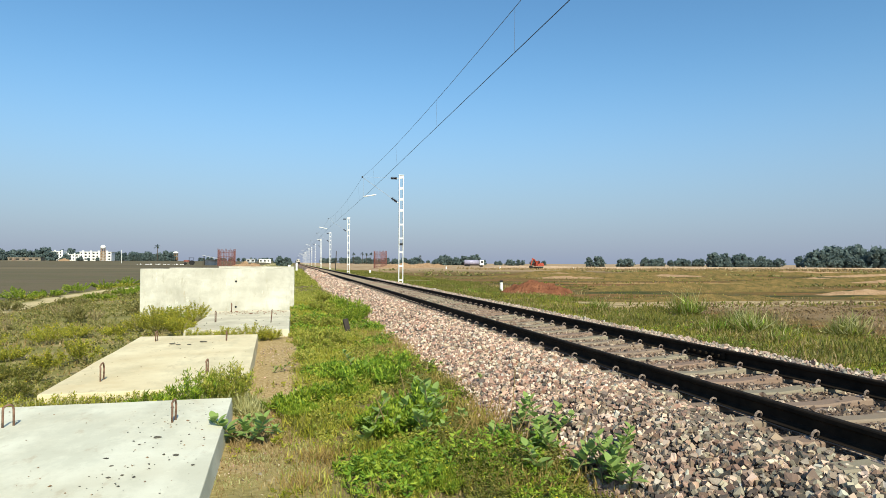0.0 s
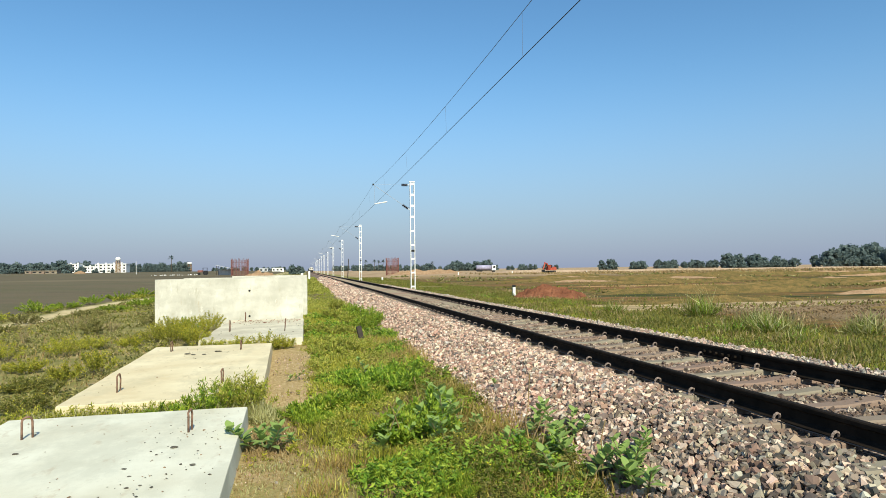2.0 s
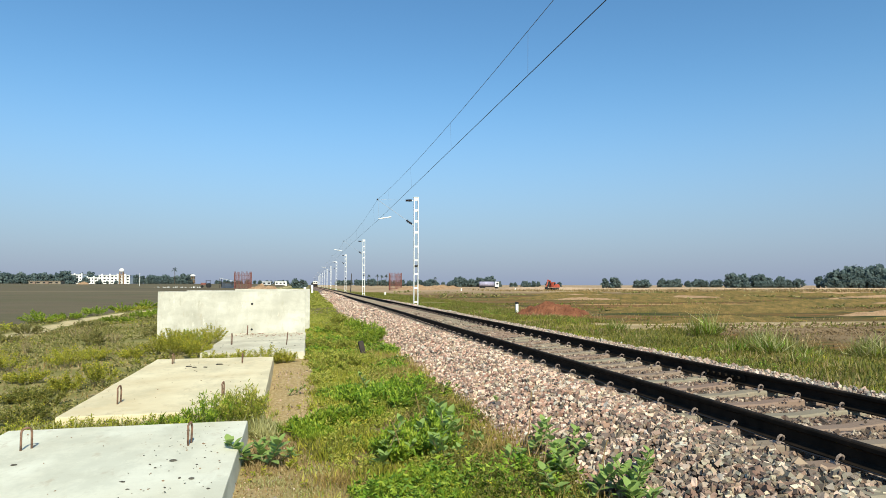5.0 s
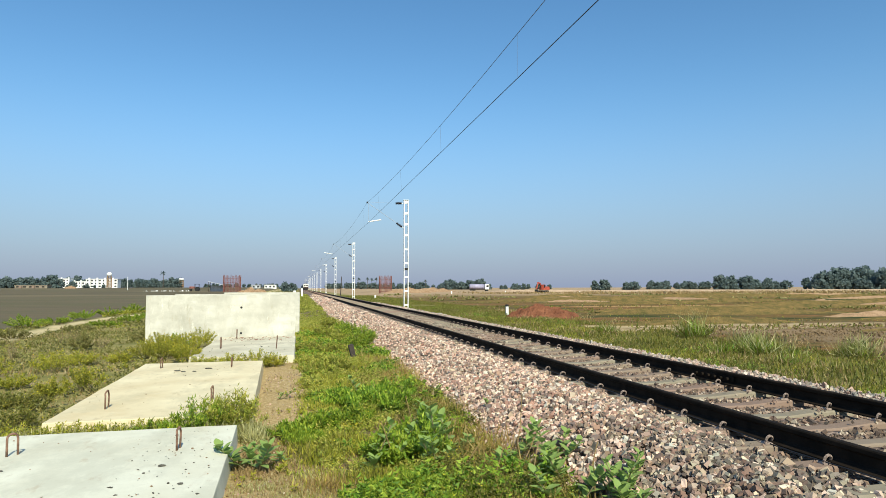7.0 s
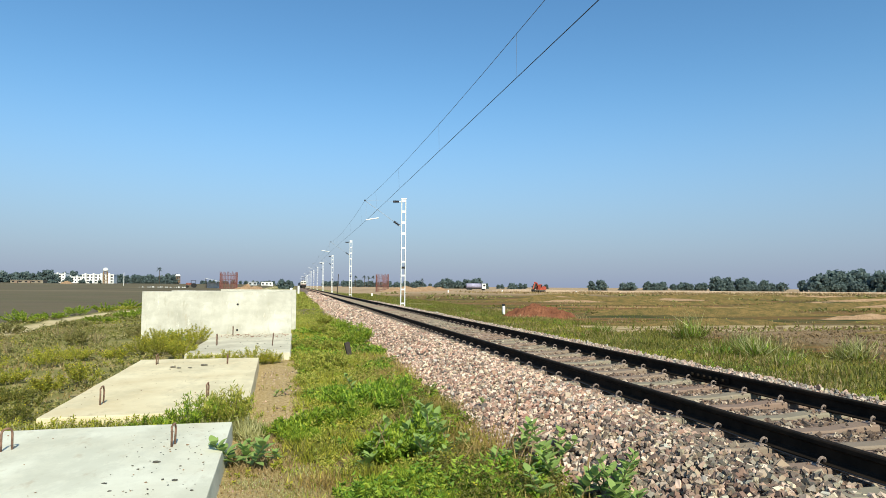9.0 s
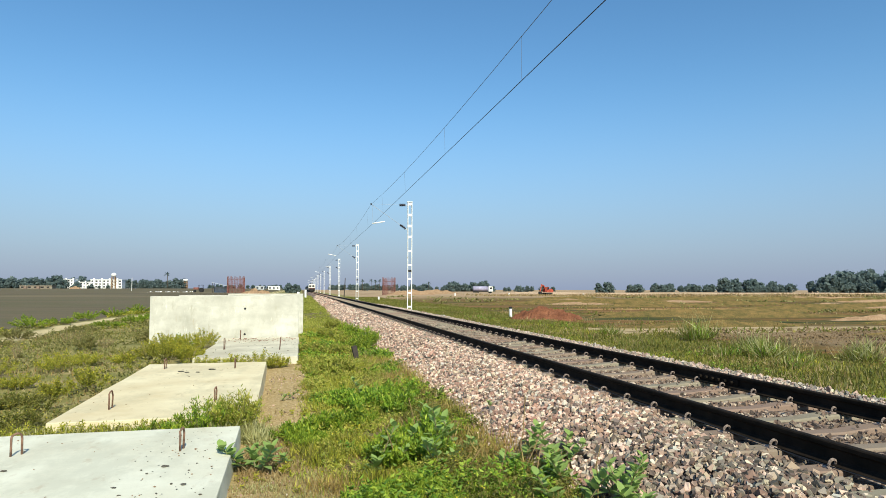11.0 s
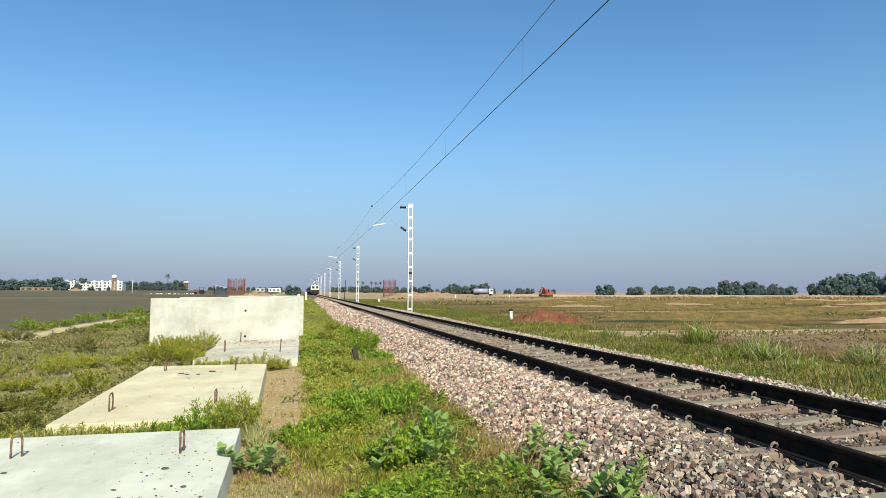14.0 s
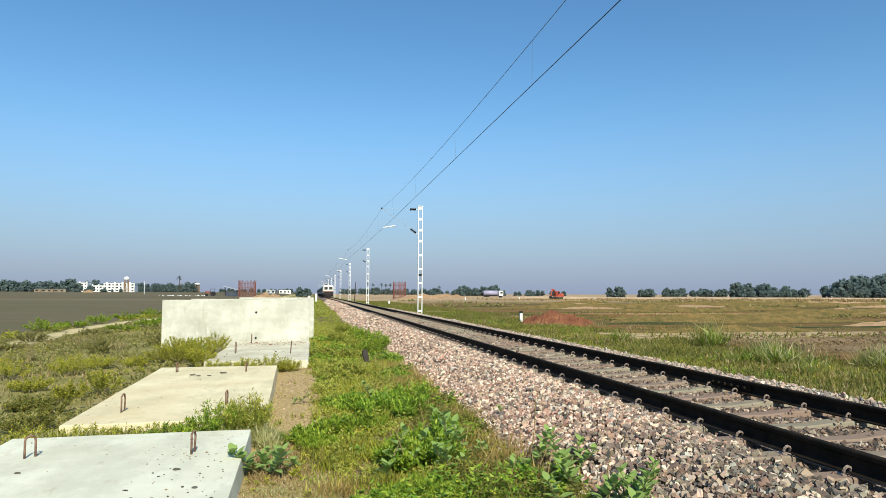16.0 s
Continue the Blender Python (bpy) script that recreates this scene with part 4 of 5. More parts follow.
def build_tower(x, y, h, r, label):
    t = thing("water_tower", label, "water tower", pose(x, y, lift(x, y)))
    for k in range(6):
        a = k * math.pi / 3
        part("column", rod(B(), (r * 0.85 * math.cos(a), r * 0.85 * math.sin(a), -0.5), (r * 0.8 * math.cos(a), r * 0.8 * math.sin(a), h * 0.75), 0.22), M["tansoil"], t)
    for q in (0.2, 0.4, 0.6):
        bm = B()
        tube(bm, [(r * 0.83 * math.cos(a), r * 0.83 * math.sin(a), h * q) for a in np.linspace(0, 2 * math.pi, 13)], 0.18)
        part("ring_beam", bm, M["tansoil"], t)
    bm = B()
    bmesh.ops.create_uvsphere(bm, u_segments=20, v_segments=12, radius=1)
    for v in bm.verts:
        v.co = Vector((v.co.x * r, v.co.y * r, h * 0.86 + max(-0.75, v.co.z) * h * 0.14))
    part("tank", bm, M["white"], t, "white round tank", True)


build_tower(-128.4, 498, 11.0, 1.75, "white water tower on tall columns")
build_tower(-97.7, 600, 8.2, 2.3, "squat white water tower on columns")


def build_cage(x, y, w, h, label):
    c = thing("rebar_cage", label, "rebar cage", pose(x, y, lift(x, y)), "pier reinforcement cages")
    n = 34
    for k in range(n):
        a = 2 * math.pi * k / n
        r = w / 2
        hh = h * (0.97 + 0.06 * math.sin(k * 2.3))
        part("bar", rod(B(), (r * math.cos(a), 0.6 * r * math.sin(a), -0.2), (r * math.cos(a), 0.6 * r * math.sin(a), hh), 0.05, seg=5), M["cage"], c)
    for k in range(4):
        z = 0.4 + k * (h - 1.4) / 3
        part("hoop", tube(B(), [(w / 2 * math.cos(a), 0.3 * w * math.sin(a), z) for a in np.linspace(0, 2 * math.pi, 19)], 0.028, 4), M["cage"], c)


build_cage(-18.7, 200, 4.9, 4.9, "tall rust-red reinforcement cage on bare earth")
build_cage(22.1, 170, 3.3, 4.4, "tall rust-red reinforcement cage in the field")


def heap(name, x, y, rx, ry, h, mat, label, seed):
    bm = B()
    bmesh.ops.create_grid(bm, x_segments=36, y_segments=36, size=1)
    for v in bm.verts:
        r = math.hypot(v.co.x, v.co.y)
        k = max(0.0, 1 - r ** 1.6)
        p = Vector((v.co.x * 3, v.co.y * 3, seed))
        z = k * (1 + 0.6 * noise.noise(p)) + (0.22 * noise.noise(p * 3.3) + 0.12 * noise.noise(p * 8)) * min(1, 3 * k)
        v.co = Vector((v.co.x * rx, v.co.y * ry, z * h - 0.04 - 0.2 * (k <= 0)))
    ob = new(name, mesh_of(name, bm, mat))
    ob.location = (x, y, lift(x, y))
    return tagged(ob, label, "soil heap")


heap("earth_mound", 14.4, 37.5, 2.4, 1.7, 0.78, M["redsoil"], "heap of freshly dug red soil in grass", 1)
heap("earth_mound", -9.8, 150, 4.6, 3.5, 1.5, M["tansoil"], "wide heap of tan soil near a reinforcement cage", 2)
heap("earth_mound", 27, 165, 6.5, 3, 1.15, M["tansoil"], "low spread of tan soil", 3)
heap("earth_mound", 36, 180, 8, 4, 1.1, M["tansoil"], "low spread of tan soil", 4)
heap("earth_mound", -135, 440, 3.6, 3, 1.5, M["tansoil"], "small heap of tan soil on the field", 5)
for x, y, r, s in ((33, 75, 3, 7), (52, 84, 4, 8), (41, 95, 4, 9), (60, 66, 2.5, 11)):
    heap("field_bank", x, y, r * 1.6, r * 0.35, 0.3, M["tansoil"], "low broken bank of dry soil in the fields", s)


for k in range(34):
    y = 24 + 96 * (k / 34) ** 1.2 + random.uniform(-3, 3)
    x = y * random.uniform(0.35, 1.15) + 6
    r = random.uniform(2.5, 6) * (0.6 + y / 70)
    heap("field_bank", x, y, r * 1.5, 0.55 + y / 160, 0.2 + y / 330, M["turfbank"] if k % 9 != 4 else M["tansoil"], "low grassy bank parting two fields", 30 + k)


def build_embankment(x0, x1, y):
    """A long low bank of tipped earth that closes the fields."""
    xs = np.linspace(x0, x1, 240)
    verts = []
    for x in xs:
        h = (1.0 + 0.12 * noise.noise((x * 0.08, 0, 3)) + 0.06 * noise.noise((x * 0.5, 0, 7))) * ease(x, x0, x0 + 14)
        b = lift(x, y) * 0.5
        for dy, z in ((-3.2, -0.1), (-1.9, 0.42), (-0.9, 0.97), (0.8, 1.0), (3.4, -0.1)):
            verts.append((x, y + dy + 0.4 * noise.noise((x * 0.3, dy, 1)), b + z * h))
    faces = [(5 * i + k, 5 * i + 5 + k, 5 * i + 6 + k, 5 * i + 1 + k) for i in range(len(xs) - 1) for k in range(4)]
    me = raw("earth_bank", verts, faces, M["banksoil"])
    tagged(new("earth_bank", me), "long low bank of pale tipped earth beyond the fields", "embankment")


build_embankment(44, 330, 172)


def build_excavator(x, y):
    e = thing("excavator", "orange-red excavator with folded arm working in the field", "excavator", pose(x, y, lift(x, y), 0, 0, 38) @ Matrix.Scale(0.74, 4))
    for s in (-1, 1):
        part("crawler", box(B(), (-1.9, s * 1.1 - 0.3, 0), (1.9, s * 1.1 + 0.3, 0.85), 0.25), M["rubber"], e)
    part("house", box(B(), (-0.7, -1.25, 1.0), (2.1, 1.25, 2.2), 0.1), M["orange"], e)
    part("cab", box(B(), (-1.5, -1.2, 1.0), (-0.2, -0.2, 2.9), 0.1), M["orange"], e)
    part("cab_window", box(B(), (-1.42, -1.23, 1.8), (-0.35, -1.19, 2.75), 0.01), M["black"], e)
    part("counterweight", box(B(), (2.1, -1.2, 0.95), (2.7, 1.2, 1.9), 0.15), M["orange"], e)
    part("boom", tube(B(), [(-0.6, 0.2, 1.6), (-1.6, 0.2, 3.3), (-3.2, 0.2, 3.6)], 0.28, 6), M["orange"], e)
    part("stick", tube(B(), [(-2.9, 0.2, 3.7), (-4.1, 0.2, 1.3)], 0.2, 6), M["orange"], e)
    part("bucket", box(B(), (-4.6, -0.3, 0.3), (-3.6, 0.7, 1.2), 0.2), M["rubber"], e)
    part("ram", rod(B(), (-0.9, 0.2, 1.7), (-2.2, 0.2, 3.2), 0.09), M["black"], e)


build_excavator(63.2, 164.5)


def build_tanker(x, y):
    t = thing("tanker_lorry", "tanker lorry with violet-grey tank and white cab", "lorry", pose(x, y, lift(x, y)))
    part("tank", rod(B(), (-4.8, 0, 2.25), (2.0, 0, 2.25), 1.15, seg=20), M["tank"], t, "violet-grey tank", True)
    part("cab", box(B(), (2.4, -1.2, 0.9), (4.4, 1.2, 3.3), 0.15), M["white"], t, "white cab")
    part("cab_window", box(B(), (3.0, -1.23, 2.0), (4.1, -1.19, 2.9), 0.01), M["black"], t)
    part("chassis", box(B(), (-4.8, -0.6, 0.75), (4.3, 0.6, 1.05)), M["under"], t)
    for q in (-4.0, -2.8, 3.4):
        for s in (-1, 1):
            part("wheel", rod(B(), (q, s * 0.9, 0.5), (q, s * 1.2, 0.5), 0.5, seg=14), M["rubber"], t)


build_tanker(83.6, 300)


def build_tractor(x, y):
    t = thing("tractor", "dark red tractor parked at the works", "tractor", pose(x, y, lift(x, y)))
    part("bonnet", box(B(), (-1.7, -0.4, 0.9), (0.1, 0.4, 1.6), 0.1), M["cage"], t)
    part("canopy", box(B(), (-0.1, -0.8, 2.3), (1.4, 0.8, 2.4), 0.03), M["under"], t)
    for a in (0.0, 1.3):
        for s in (-0.7, 0.7):
            part("canopy_post", rod(B(), (a, s, 0.9), (a, s, 2.3), 0.04), M["under"], t)
    part("seat", box(B(), (0.4, -0.3, 0.9), (1.0, 0.3, 1.4), 0.06), M["black"], t)
    for s in (-1, 1):
        part("rear_wheel", rod(B(), (0.8, s * 0.65, 0.75), (0.8, s * 1.0, 0.75), 0.75, seg=16), M["rubber"], t)
        part("front_wheel", rod(B(), (-1.3, s * 0.6, 0.4), (-1.3, s * 0.8, 0.4), 0.4, seg=14), M["rubber"], t)


build_tractor(-33.2, 230)


def build_shed(x, y):
    s = thing("tin_shed", "small open shed with a sloping tin roof", "shed", pose(x, y, lift(x, y)))
    bm = B()
    prism(bm, [(-2.3, 3.2), (-2.3, 3.12), (2.6, 2.0), (2.6, 2.08)], -2.2, 2.2)
    part("roof", bm, M["tin"], s)
    for a, z in ((-2.0, 3.0), (2.3, 2.0)):
        for b in (-1.9, 1.9):
            part("post", rod(B(), (a, b, -0.2), (a, b, z), 0.08), M["wood"], s)
    part("back_wall", box(B(), (-1.9, 1.7, 0), (2.2, 1.85, 1.8)), M["tin"], s)


build_shed(-25.4, 220)
p = np.stack([rng.uniform(-50, -36, 34), rng.uniform(233, 237, 34), np.full(34, lift(-43, 235))], 1)
v, f = stones(p, rng.uniform(0.12, 0.38, 34))
tagged(new("rubble", raw("rubble", v, f, M["white"])), "row of whitish rubble beside the works", "rubble", kind="stuff")


def build_pole(x, y, h, lean, mat, label, name):
    bm = rod(B(), (0, 0, -0.4), (0, 0, h), 0.11, 0.08)
    ob = new(name, mesh_of(name, bm, mat))
    ob.matrix_world = pose(x, y, lift(x, y), 0, lean, 0)
    tagged(ob, label, "pole")


build_pole(9.35, 150, 4.4, 3, M["wood"], "bare dark wooden pole beside the track", "wooden_pole")
build_pole(-70.2, 300, 5.5, 0, M["white"], "thin white pole on the field", "field_pole")


def build_marker(x, y, h, w=0.16, label="small white boundary post in the field", dark=0.0):
    t = thing("boundary_post", label, "post", pose(x, y, lift(x, y)), "white marker posts")
    part("post_body", box(B(), (-w / 2, -w / 2, -0.1), (w / 2, w / 2, h), 0.02), M["white"], t)
    if dark:
        part("post_top", box(B(), (-w / 2 - 0.004, -w / 2 - 0.004, h - dark), (w / 2 + 0.004, w / 2 + 0.004, h + 0.004), 0.01), M["black"], t, "black top")


build_marker(13.1, 40.5, 0.72, 0.17, "white post with dark top beside red soil", 0.13)
for x, y in ((12.6, 110), (35, 150), (48.2, 150), (67, 150)):
    build_marker(x, y, 0.62, 0.26)
build_marker(0.74, 130, 1.75, 0.35, "white kilometre post beside the track")
build_marker(-0.68, 140, 1.3, 0.5, "white kilometre post beside the track")


# ---- plants ----
def leaves(c, n_dir, length, width, bend=0.3):
    """Leaf blades, two faces each: base, two shoulders, tip, from points c along n_dir."""
    n = len(c)
    d = n_dir / np.linalg.norm(n_dir, axis=1, keepdims=True)
    side = np.cross(d, np.array([0, 0, 1.0]) + rng.normal(0, 0.55, (n, 3)))
    side /= np.linalg.norm(side, axis=1, keepdims=True)
    L, W = np.asarray(length).reshape(-1, 1), np.asarray(width).reshape(-1, 1)
    nrm = np.cross(d, side)
    mid = c + d * L * 0.5 + nrm * L * bend * 0.3
    return np.stack([c, mid - side * W, c + d * L, mid + side * W], 1).reshape(-1, 3)


def quads(name, chunks, mat, label="", category="", kind="stuff", parent=None):
    v = np.concatenate(chunks)
    ob = new(name, raw(name, v, np.arange(len(v)).reshape(-1, 4), mat))
    ob.parent = parent
    return tagged(ob, label, category, kind=kind)


def patch(x, y, s, o=0.0):
    return np.array([noise.noise((a * s, b * s, o)) for a, b in zip(x, y)])


def field(n, x0, x1, y0, y1, power=1.0):
    """Random places, thicker towards y0."""
    y = y0 + (y1 - y0) * rng.uniform(0, 1, n) ** power
    return rng.uniform(x0, x1, n), y


def off_slabs(x, y):
    on = (x > -3.25) & (x < -0.6) & (y > 1.5) & (y < 15.35) & ~((y > 8.25) & (y < 8.88))
    on |= (x > -2.5) & (x < -0.03) & (y > 16.35) & (y < 23.0)
    on |= (x > -4.95) & (x < 0.0) & (y > 23.2) & (y < 23.6)
    on |= x < -12.3 - 0.5 * np.sin(y * 0.4)                                  # bare ploughed field
    on |= (x > 12.5) & (np.abs(y - 27.0) < np.where(x < 22, 2.4, 1.2))                             # the cart track
    on |= np.abs(x + 0.7 * np.sin((y - 30) * 0.16) + 10.6) < 0.65      # the foot path
    return ~on


def worn(x, y):
    """Share of growth kept where feet have worn the strip beside the slabs."""
    k = np.where((y > 9.0) & (y < 15.6) & (x < 0.12 + 0.12 * np.sin(y * 2.3)), 0.10, 1.0)
    k = np.where((y < 6.9 + 0.3 * np.sin(x * 5)) & (x < 0.62), 0.4, k)
    return np.where(x < -0.66, 1.0, k)


def grass(n, x0, x1, y0, y1, h, w, thr, s, o, power=1.5):
    x, y = field(n, x0, x1, y0, y1, power)
    k = patch(x, y, s, o)
    keep = (k > thr) & off_slabs(x, y) & (rng.uniform(0, 1, n) < worn(x, y))
    x, y, k = x[keep], y[keep], k[keep]
    m = len(x)
    d = np.stack([rng.normal(0, 0.45, m), rng.normal(0, 0.45, m), np.ones(m)], 1)
    far = 1 + y / 30
    return leaves(np.stack([x, y, np.full(m, -0.02)], 1), d, h * rng.uniform(0.5, 1.3, m) * (0.75 + 0.6 * (k - thr)), w * far * rng.uniform(0.7, 1.3, m), 0.8)


def herbs(n, x0, x1, y0, y1, h, leaf, thr, s, o, per=9, power=1.5, taper=None):
    """Low leafy weeds: short stems with leaves all round."""
    x, y = field(n, x0, x1, y0, y1, power)
    k = patch(x, y, s, o)
    keep = (k > thr) & off_slabs(x, y) & (rng.uniform(0, 1, n) < worn(x, y))
    if taper is not None:
        keep &= taper(x, y)
    x, y, k = x[keep], y[keep], k[keep]
    m = len(x)
    hh = h * rng.uniform(0.4, 1.2, m) * np.clip(0.5 + 1.4 * (k - thr), 0.4, 1.4)
    lean = rng.normal(0, 0.25, (m, 2))
    q = rng.uniform(0.15, 1, (m, per))
    c = np.stack([x[:, None] + lean[:, :1] * q * hh[:, None], y[:, None] + lean[:, 1:] * q * hh[:, None], q * hh[:, None]], 2).reshape(-1, 3)
    a = rng.uniform(0, 2 * math.pi, m * per)
    d = np.stack([np.cos(a), np.sin(a), rng.uniform(-0.1, 0.9, m * per)], 1)
    size = leaf * rng.uniform(0.6, 1.3, m * per) * np.repeat(1 + y / 35, per)
    return leaves(c, d, size, size * 0.24, 0.6)


def flowers(n, x0, x1, y0, y1, h, r, thr, s, o, power=1.3):
    x, y = field(n, x0, x1, y0, y1, power)
    k = patch(x, y, s, o)
    keep = (k > thr) & off_slabs(x, y)
    x, y = x[keep], y[keep]
    m = len(x)
    c = np.repeat(np.stack([x, y, h * rng.uniform(0.7, 1.25, m)], 1), 2, 0)
    a = rng.uniform(0, 6.28, 2 * m)
    d = np.stack([np.cos(a), np.sin(a), rng.uniform(0, 0.6, 2 * m)], 1)
    size = np.repeat(r * (1 + y / 30) * rng.uniform(0.7, 1.3, m), 2)
    return leaves(c - d * size[:, None] * 0.5, d, size, size * 0.4)


def strip_rows(n, x0, x1, y0, y1, h, leaf, thr, o):
    """Growth along the low banks that part the fields: long streaks across the view."""
    x, y = field(n, x0, x1, y0, y1, 1.4)
    k = np.array([noise.noise((a * 0.035, b * 0.22, o)) for a, b in zip(x, y)]) + 0.35 * patch(x, y, 0.5, o)
    keep = k > thr
    x, y = x[keep], y[keep]
    m = len(x)
    d = np.stack([rng.normal(0, 0.9, m), rng.normal(0, 0.9, m), np.ones(m)], 1)
    size = h * rng.uniform(0.4, 1.1, m)
    return leaves(np.stack([x, y, np.full(m, -0.02)], 1), d, size, leaf * (1 + y / 40) * rng.uniform(0.7, 1.3, m), 0.8)


def mid_strip(x, y):
    """The green strip between the slabs and the stones: bare along the slabs, and dry close to the camera."""
    return x > np.where(y < 16, np.where(y < 6.2, 0.85 - 0.18 * (y - 3), 0.25 - 0.02 * (y - 6)), -0.1)


quads("weeds", [herbs(6500, -0.4, 2.45, 3.2, 16, 0.12, 0.040, 0.14, 1.3, 2, 12, 1.4, mid_strip)], M["leaf_weed"], "bright green low weeds beside the ballast", "weeds")
quads("weeds", [herbs(5000, 0.0, 2.4, 3.4, 26, 0.24, 0.050, 0.16, 0.8, 9, 11, 1.6, mid_strip)], M["leaf_dark"], "darker green leafy weeds in patches", "weeds")
quads("grass", [grass(9000, -8, 2.2, -4, 3.2, 0.10, 0.006, -0.5, 0.7, 4), grass(30000, -0.1, 2.35, 3.2, 40, 0.13, 0.005, -0.2, 0.9, 4)], M["leaf_grass"], "thin green grass between slabs and ballast", "grass")
quads("grass", [grass(30000, -0.6, 2.6, 3.0, 26, 0.085, 0.005, -0.15, 0.8, 14), grass(22000, -0.6, 1.2, 3.0, 8.5, 0.06, 0.004, -0.6, 0.8, 17, 1.0), grass(4500, 1.0, 2.7, 3.2, 20, 0.2, 0.005, 0.0, 0.9, 24), grass(26000, -26, -3, 5, 48, 0.12, 0.008, -0.1, 0.25, 34)], M["leaf_dry"], "dry straw-coloured grass and litter", "grass")
quads("weeds", [herbs(4200, -1.5, 2.05, 55, 170, 0.2, 0.04, -0.2, 0.3, 3, 9, 1.3)], M["leaf_grass"], "green growth along the far line", "weeds")
quads("weeds", [herbs(4500, -0.3, 2.1, 15, 60, 0.12, 0.032, 0.0, 0.6, 2, 9, 1.6, mid_strip)], M["leaf_grass"], "olive-green weeds along the line", "weeds")
quads("grass", [grass(16000, 1.2, 2.5, 3.2, 30, 0.2, 0.005, -0.05, 0.9, 24), grass(3500, 1.55, 2.45, 4.5, 17, 0.26, 0.005, -0.1, 0.6, 28), grass(5000, 0.2, 1.6, 3.6, 8, 0.1, 0.006, 0.15, 0.9, 38), grass(12000, -24, -3.2, 6, 45, 0.13, 0.008, 0.05, 0.3, 48)], M["leaf_russet"], "russet dry grass along the stones and over the pasture", "grass")
quads("weeds", [herbs(5500, -0.2, 2.3, 3.2, 22, 0.12, 0.035, 0.05, 1.3, 19, 12, 1.4), herbs(900, -0.6, 0.6, 3.2, 15, 0.07, 0.03, 0.1, 1.6, 23, 9, 1.2)], M["leaf_yellow"], "yellowing fine-leaved weeds beside the slabs", "weeds")
quads("grass", [grass(20000, 0.1, 2.3, 3.6, 30, 0.2, 0.004, 0.0, 1.0, 33)], M["leaf_yellow"], "fine yellow-green grass among the weeds", "grass")
quads("grass", [grass(60000, -24, -3.1, 4.5, 62, 0.11, 0.011, -0.4, 0.3, 44, 1.7), grass(9000, -3.4, -0.5, 8.15, 8.95, 0.10, 0.006, -1, 1, 3, 1)], M["leaf_olive"], "rough olive pasture grass", "grass")
quads("weeds", [herbs(6000, -12.2, -3.2, 5, 42, 0.12, 0.034, 0.0, 0.5, 53, 9, 1.4)], M["leaf_verge"], "low green weeds spread over the pasture", "weeds")
quads("weeds", [herbs(8000, -24, -3.2, 5, 50, 0.18, 0.056, -0.1, 0.3, 54, 8, 1.5)], M["leaf_olive"], "olive-green pasture weeds", "weeds")
quads("weeds", [herbs(3500, -18, -3.2, 5, 40, 0.24, 0.042, 0.25, 0.42, 64, 12, 1.4), herbs(900, -12.6, -11.3, 26, 70, 0.3, 0.06, 0.18, 0.3, 61, 9, 1.4)], M["leaf_yellow"], "yellow-green flowering weeds in the pasture", "weeds")
quads("flowers", [flowers(2200, -18, -3.2, 5, 40, 0.24, 0.013, 0.25, 0.42, 64), flowers(800, 0.2, 2.2, 3.6, 14, 0.2, 0.014, 0.12, 1.1, 7), flowers(200, -12.6, -11.4, 30, 70, 0.3, 0.018, 0.18, 0.3, 61)], M["flower"], "small yellow flowers of pasture weeds", "flowers")
quads("grass", [grass(48000, 7.4, 14.5, 6, 60, 0.15, 0.010, -0.6, 0.4, 74, 1.5), grass(26000, 7.5, 16, 55, 150, 0.2, 0.008, -0.4, 0.2, 79, 1.2), grass(9000, 14, 24, 12, 60, 0.18, 0.01, 0.12, 0.3, 77, 1.3)], M["leaf_verge"], "green verge grass beyond the rails", "grass")
quads("grass", [grass(16000, 7.4, 12.6, 6, 40, 0.15, 0.007, 0.0, 0.4, 71)], M["leaf_yellow"], "yellow-green grass along the far foot of the ballast", "grass")
quads("weeds", [herbs(2200, 7.5, 13.8, 6, 60, 0.22, 0.036, 0.15, 0.6, 86, 10, 1.5)], M["leaf_dark"], "dark green weeds beyond the rails", "weeds")
quads("weeds", [herbs(2600, 7.5, 13.5, 6, 60, 0.22, 0.036, 0.1, 0.5, 84, 9, 1.5)], M["leaf_verge"], "leafy green weeds beyond the rails", "weeds")
quads("grass", [grass(14000, 7.4, 17, 6, 50, 0.28, 0.007, 0.12, 0.5, 94, 1.5), grass(6000, 15, 60, 14, 110, 0.2, 0.012, 0.15, 0.15, 97, 1.6)], M["leaf_dry"], "dry grass stalks among the verge grass", "grass")
quads("grass", [strip_rows(7000, 12.5, 110, 16, 140, 0.13, 0.018, 0.12, 11)], M["leaf_grass"], "green growth on low banks between fields", "grass")
quads("grass", [strip_rows(13000, 12.5, 110, 16, 140, 0.11, 0.018, 0.12, 31)], M["leaf_russet"], "russet stubble in long rows over the fields", "grass")
quads("grass", [strip_rows(26000, 14, 110, 24, 140, 0.3, 0.024, 0.26, 51)], M["leaf_verge"], "dark green growth along field ditches", "grass")
quads("dry_crop", [grass(22000, 40, 330, 138, 165, 0.6, 0.02, -1, 0.1, 5, 1.0)], M["leaf_dry"], "long strip of standing dry crop before the trees", "crop")
quads("far_scrub", [herbs(2600, 18, 150, 40, 160, 0.22, 0.14, 0.18, 0.06, 101, 8, 1.2)], M["leaf_olive"], "low scrub dotted over the fields", "scrub")


